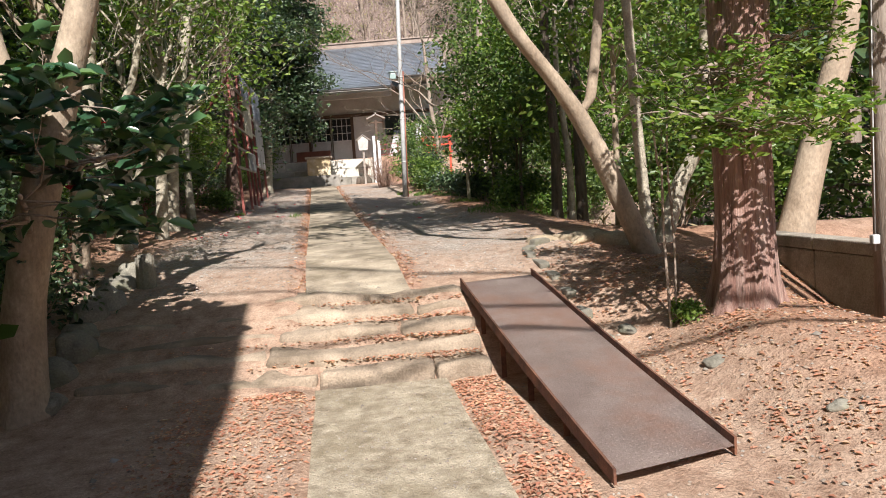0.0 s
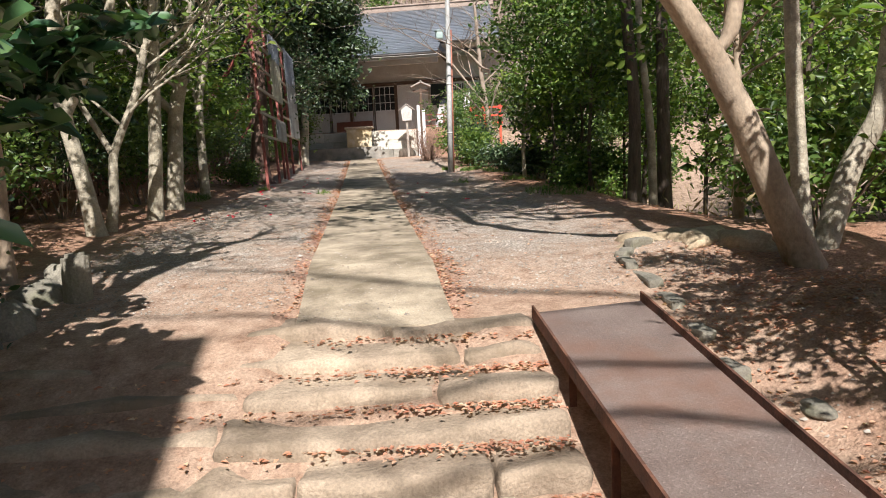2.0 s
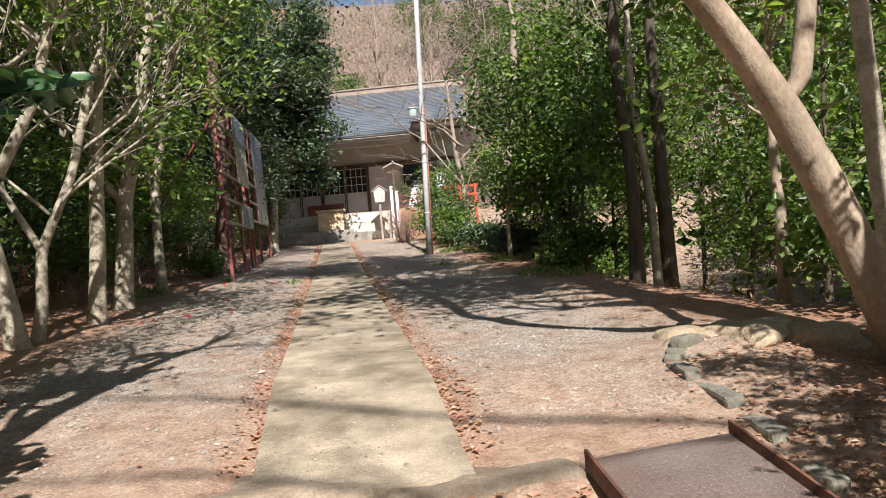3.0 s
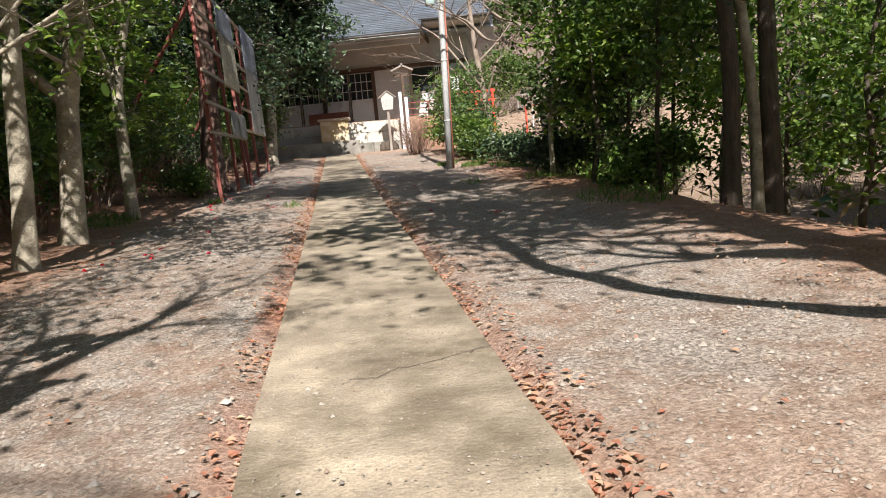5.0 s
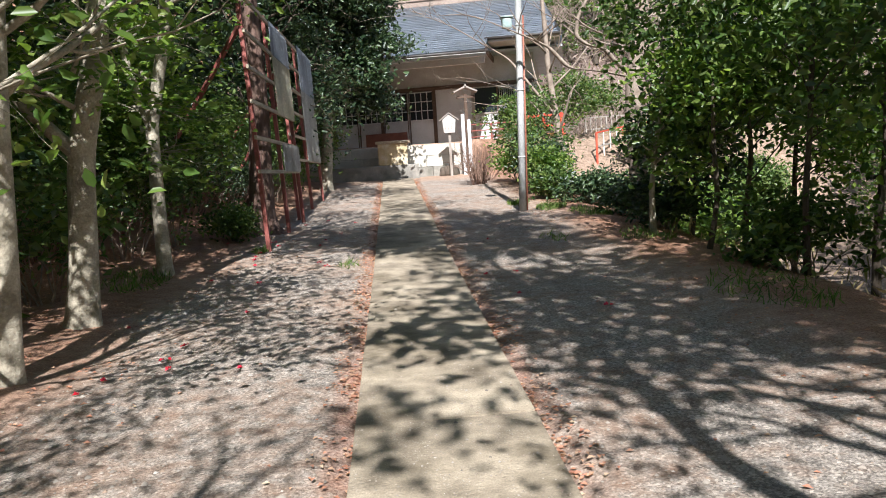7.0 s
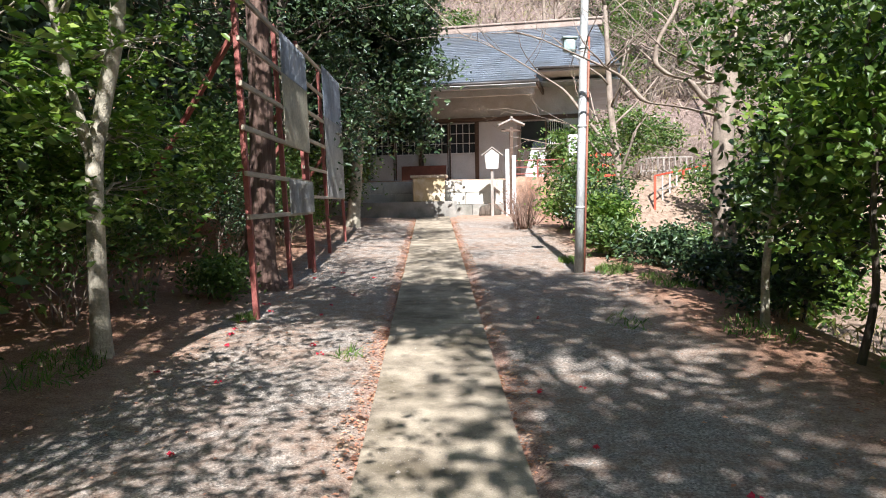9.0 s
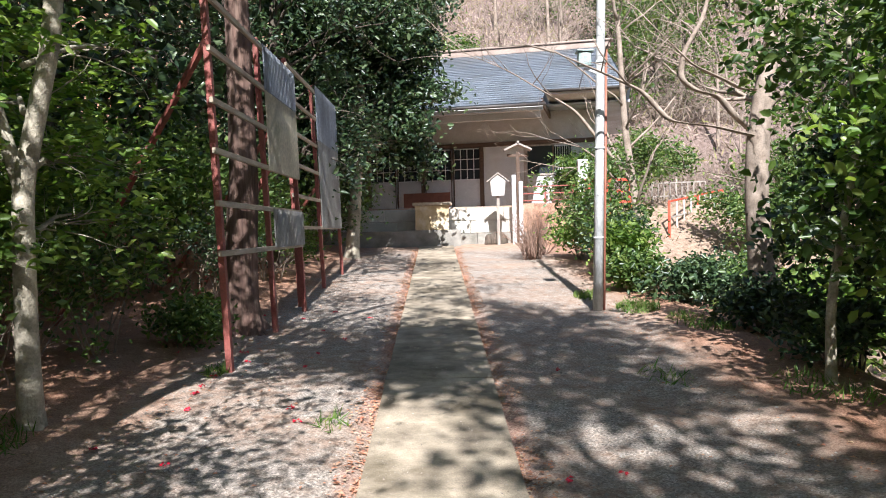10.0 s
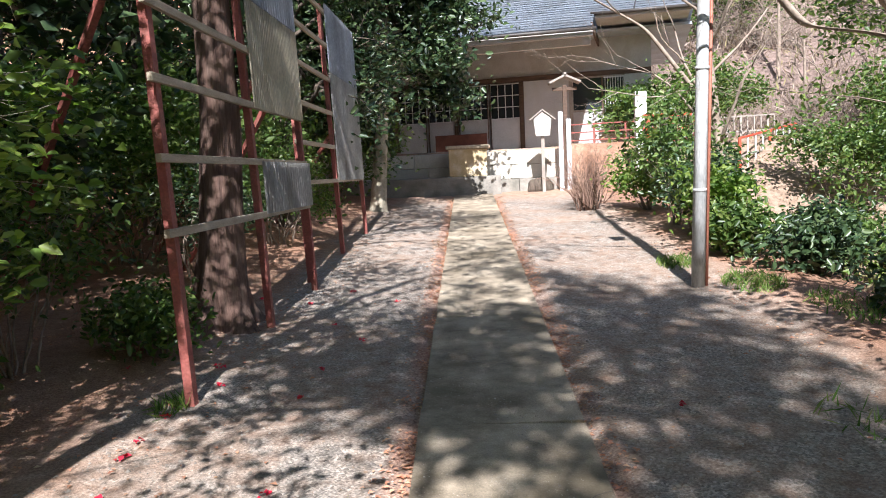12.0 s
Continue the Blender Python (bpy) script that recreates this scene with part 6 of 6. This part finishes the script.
def brushwood():
    """Wintry scrub that covers the hillside and the clearing's far edge."""
    rng = np.random.default_rng(500)
    k = 34000
    x, y = rng.uniform(-22, 34, k), rng.uniform(43, 85, k)
    z = land(x, y) + rng.uniform(0, 1, k) ** 2 * 2.2
    tagged(part("hillside_scrub", leaf_mesh("hillside_scrub", np.stack([x, y, z], 1), rng, MAT["brush"], 0.55, 0.07, -0.7), None), "brown leafless scrub over the hillside", "scrub", kind="stuff")
    k = 5000
    x, y = rng.uniform(3.2, 16, k), rng.uniform(8, 34, k)
    keep = rng.random(k) < 0.5
    x, y = x[keep], y[keep]
    z = land(x, y) + rng.uniform(0, 0.28, len(x))
    tagged(part("dry_undergrowth", leaf_mesh("dry_undergrowth", np.stack([x, y, z], 1), rng, MAT["dry_grass"], 0.22, 0.03, -0.9), None), "dry straw-coloured undergrowth on the bank", "undergrowth", kind="stuff")
    pts = []
    for cx, cy, r, c in ((2.3, 19.3, 0.25, 420), (1.95, 20.6, 0.2, 320), (1.75, 16.2, 0.2, 60), (2.7, 18.2, 0.3, 300), (-2.0, 16.65, 0.1, 110), (-0.75, 15.1, 0.12, 45), (2.7, 15.5, 0.3, 200), (2.6, 12.4, 0.4, 300), (-2.85, 14.6, 0.3, 350)):
        a, d = rng.uniform(0, 6.28, c), r * np.sqrt(rng.random(c))
        px, py = cx + d * np.cos(a), cy + d * np.sin(a) * 1.8
        pts.append(np.stack([px, py, soil(px, py) + rng.uniform(0.0, 0.04, c)], 1))
    tagged(part("grass_tufts", leaf_mesh("grass_tufts", np.concatenate(pts), rng, MAT["grass"], 0.13, 0.010, -0.9), None), "low green grass tufts on the gravel's edge", "grass", kind="stuff")


brushwood()


def fallen_leaves():
    rng = np.random.default_rng(600)
    pts = []

    def scatter(n, xs, ys, dz=0.012, f=None):
        x, y = rng.uniform(*xs, n), rng.uniform(*ys, n)
        if f is None:
            wx, wy = 0.09 * (xs[1] - xs[0]), 0.05 * (ys[1] - ys[0])
            x, y = x + rng.normal(0, wx, n), y + rng.normal(0, wy, n) * (y < 4.2)
            clump = np.array([noise.noise(Vector((a * 2.2, b * 2.2, 4))) for a, b in zip(x, y)])
            keep = (rng.random(n) < 0.55 + 0.9 * clump) & ~((y < 4.9) & (x > -0.2) & (x < 0.6)) & ~((x > 0.95) & (x < 1.6) & (y > 2.9) & (y < 6))
            x, y, n = x[keep], y[keep], int(keep.sum())
        if f is not None:
            clump = np.array([noise.noise(Vector((9.0, b * 1.7, xs[0] + f(0, b)))) for b in y])
            keep = rng.random(n) < 0.62 + 1.1 * clump
            x, y, n = x[keep], y[keep], int(keep.sum())
            x = f(x, y) + rng.normal(0, 0.02, n)
        pts.append(np.stack([x, y, soil(x, y) + dz * 0.5 + rng.uniform(0, 0.008, n)], 1))
    scatter(4800, (0, 1), (6.2, 30), 0.02, lambda u, y: line_left(y) - 0.01 - 0.17 * u ** 2.8)
    scatter(4800, (0, 1), (6.2, 30), 0.02, lambda u, y: line_right(y) + 0.01 + 0.17 * u ** 2.8)
    scatter(5600, (0.64, 1.05), (1.8, 4.85), 0.006)
    scatter(5000, (-1.0, -0.22), (1.8, 4.85), 0.006)
    scatter(9000, (1.65, 3.6), (1.8, 6.3), 0.006)
    scatter(1300, (1.75, 2.7), (5.2, 7.0), 0.02)
    scatter(5200, (-4.0, -1.8), (7, 24))
    scatter(3000, (1.9, 3.6), (8, 22))
    scatter(700, (-2.1, 2.2), (6.2, 24))
    for y, z in NOSING[:4]:
        n = 330
        x = rng.uniform(-1.6, 0.92, n)
        x = np.where(rng.random(n) < 0.4, rng.uniform(0.2, 0.92, n), x)
        yy = y - 0.075 * (x - 0.6) + 0.24 - np.abs(rng.normal(0, 0.05, n)) * 1.1
        pts.append(np.stack([x, yy, np.full(n, z + 0.014) + rng.uniform(0, 0.025, n)], 1))
    n = 500
    x = rng.uniform(-1.5, 0.95, n)
    pts.append(np.stack([x, 4.80 - 0.075 * (x - 0.6) - np.abs(rng.normal(0, 0.05, n)), soil(x, np.full(n, 4.8)) + 0.012], 1))
    tagged(part("fallen_leaves", leaf_mesh("fallen_leaves", np.concatenate(pts), rng, MAT["litter"], 0.032, 0.018, 0.0, 0.85, 0.3), None), "dry red-brown fallen leaves along path edges and steps", "fallen leaves", kind="stuff")
    n = 34
    x, y = rng.uniform(-2.6, -0.9, n), rng.uniform(11, 20, n)
    x[:5], y[:5] = rng.uniform(0.6, 1.6, 5), rng.uniform(12, 16.5, 5)
    c = np.repeat(np.stack([x, y, soil(x, y) + 0.015], 1), 5, 0) + rng.normal(0, 0.014, (n * 5, 3)) * np.array([1, 1, 0.3])
    tagged(part("fallen_petals", leaf_mesh("fallen_petals", c, rng, MAT["petal"], 0.034, 0.026, 0.0, 0.6, 0.4), None), "fallen red camellia petals on gravel", "petals", kind="stuff")


def pebbles():
    rng = np.random.default_rng(700)
    n = 22000
    y = 6.4 + 16 * rng.random(n) ** 1.3
    side = rng.random(n) < 0.5
    u = rng.random(n)
    x = np.where(side, line_left(y) - 0.08 - 1.7 * u, line_right(y) + 0.08 + 1.7 * u)
    m = 3500
    x = np.concatenate([x, rng.uniform(-1.2, 3.2, m)])
    y = np.concatenate([y, rng.uniform(1.8, 6.0, m)])
    keep = ~((y < 6) & (x > -0.25) & (x < 0.95) & (y > 1))
    keep &= ~((y > 4.6) & (y < 6.3) & (x > -2) & (x < 1.6))
    x, y = x[keep], y[keep]
    z = soil(x, y) + 0.002
    g = 3800
    gy = 6.1 + 12 * rng.random(g) ** 1.5
    gx = line_left(gy) + (line_right(gy) - line_left(gy)) * rng.random(g)
    gz = np.interp(gy, PROFILE_Y, PROFILE_Z) + 0.0125
    h = 2200
    hy, hx = rng.uniform(1.8, 4.8, h), rng.uniform(-0.19, 0.6, h)
    x, y = np.concatenate([x, gx, hx]), np.concatenate([y, gy, hy])
    z = np.concatenate([z, gz, np.interp(hy, PROFILE_Y, PROFILE_Z) + 0.0165])
    k = len(x)
    s = rng.lognormal(-5.0, 0.42, k)
    s[-(g + h):] *= 0.55
    base = np.array([(1, 0, 0), (0, 1, 0), (-1, 0, 0), (0, -1, 0), (0.15, 0.1, 0.75)])
    an = rng.uniform(0, 6.28, k)
    rot = np.stack([np.stack([np.cos(an), -np.sin(an)], 1), np.stack([np.sin(an), np.cos(an)], 1)], 1)
    jit = rng.uniform(0.6, 1.3, (k, 5, 1))
    v = base[None] * jit * s[:, None, None]
    v[:, :, :2] = np.einsum("kij,kpj->kpi", rot, v[:, :, :2])
    v += np.stack([x, y, z], 1)[:, None, :]
    i = np.arange(k)[:, None] * 5
    f = np.concatenate([i + np.array(t) for t in ((0, 1, 4), (1, 2, 4), (2, 3, 4), (3, 0, 4))], 1).reshape(-1)
    me = bpy.data.meshes.new("pebbles")
    me.vertices.add(5 * k)
    me.vertices.foreach_set("co", v.ravel())
    me.loops.add(len(f))
    me.loops.foreach_set("vertex_index", f)
    me.polygons.add(4 * k)
    me.polygons.foreach_set("loop_start", np.arange(4 * k) * 3)
    me.polygons.foreach_set("loop_total", np.full(4 * k, 3))
    me.materials.append(MAT["pebble"])
    me.update(calc_edges=True)
    tagged(part("gravel", me, None), "loose grey and tan gravel beside the concrete path", "gravel", kind="stuff")


fallen_leaves()
pebbles()

# ---- unseen behind the camera: added to cast the shade on the steps ----


def shed():
    # stand-in building, sized so its shadow's corner falls left of the steps
    top = thing("shed", (-2.6, -1.8, hz(-2.6, -1.8)), "plain unseen block behind the entrance that shades the left of the steps", "shed")
    part("wall", box((-2.4, -1.6, -0.1), (1.97, 1.55, 6.25), 0.01), MAT["greywood"], top)
    part("roof", box((-2.5, -1.7, 6.25), (2.02, 1.6, 6.37), 0.02), MAT["roof"], top)


shed()
tree("bare_tree", [[(3.6, -1.3, on(3.6, -1.3), 0.14), (3.5, -1.3, 2.6, 0.12), (3.4, -1.3, 5.0, 0.09), (3.3, -1.3, 7.6, 0.06)],
                   [(3.3, -1.3, 6.6, 0.05), (1.7, -1.1, 7.45, 0.04), (0.5, -1.1, 7.9, 0.034), (-0.4, -1.1, 8.5, 0.026), (-1.4, -1.1, 9.0, 0.015)],
                   [(3.3, -1.3, 6.4, 0.05), (1.6, -1.1, 7.25, 0.042), (0.5, -1.15, 7.1, 0.036), (-0.3, -1.1, 7.5, 0.028), (-1.4, -1.1, 7.7, 0.015)],
                   [(3.4, -1.3, 5.6, 0.05), (1.8, -1.2, 6.4, 0.04), (0.9, -1.1, 6.5, 0.034), (-0.25, -1.1, 6.3, 0.026), (-1.2, -1.1, 6.6, 0.015)],
                   [(3.4, -1.3, 5.2, 0.04), (2.2, -1.2, 5.6, 0.034), (1.2, -1.1, 6.0, 0.03), (0.2, -1.1, 5.7, 0.022)]], 801, "twig", "leaf_mid", "bare tree behind the path's entrance", limbs=4, limb_len=1.0, depth=1, leaves=False, kids=(1, 2))
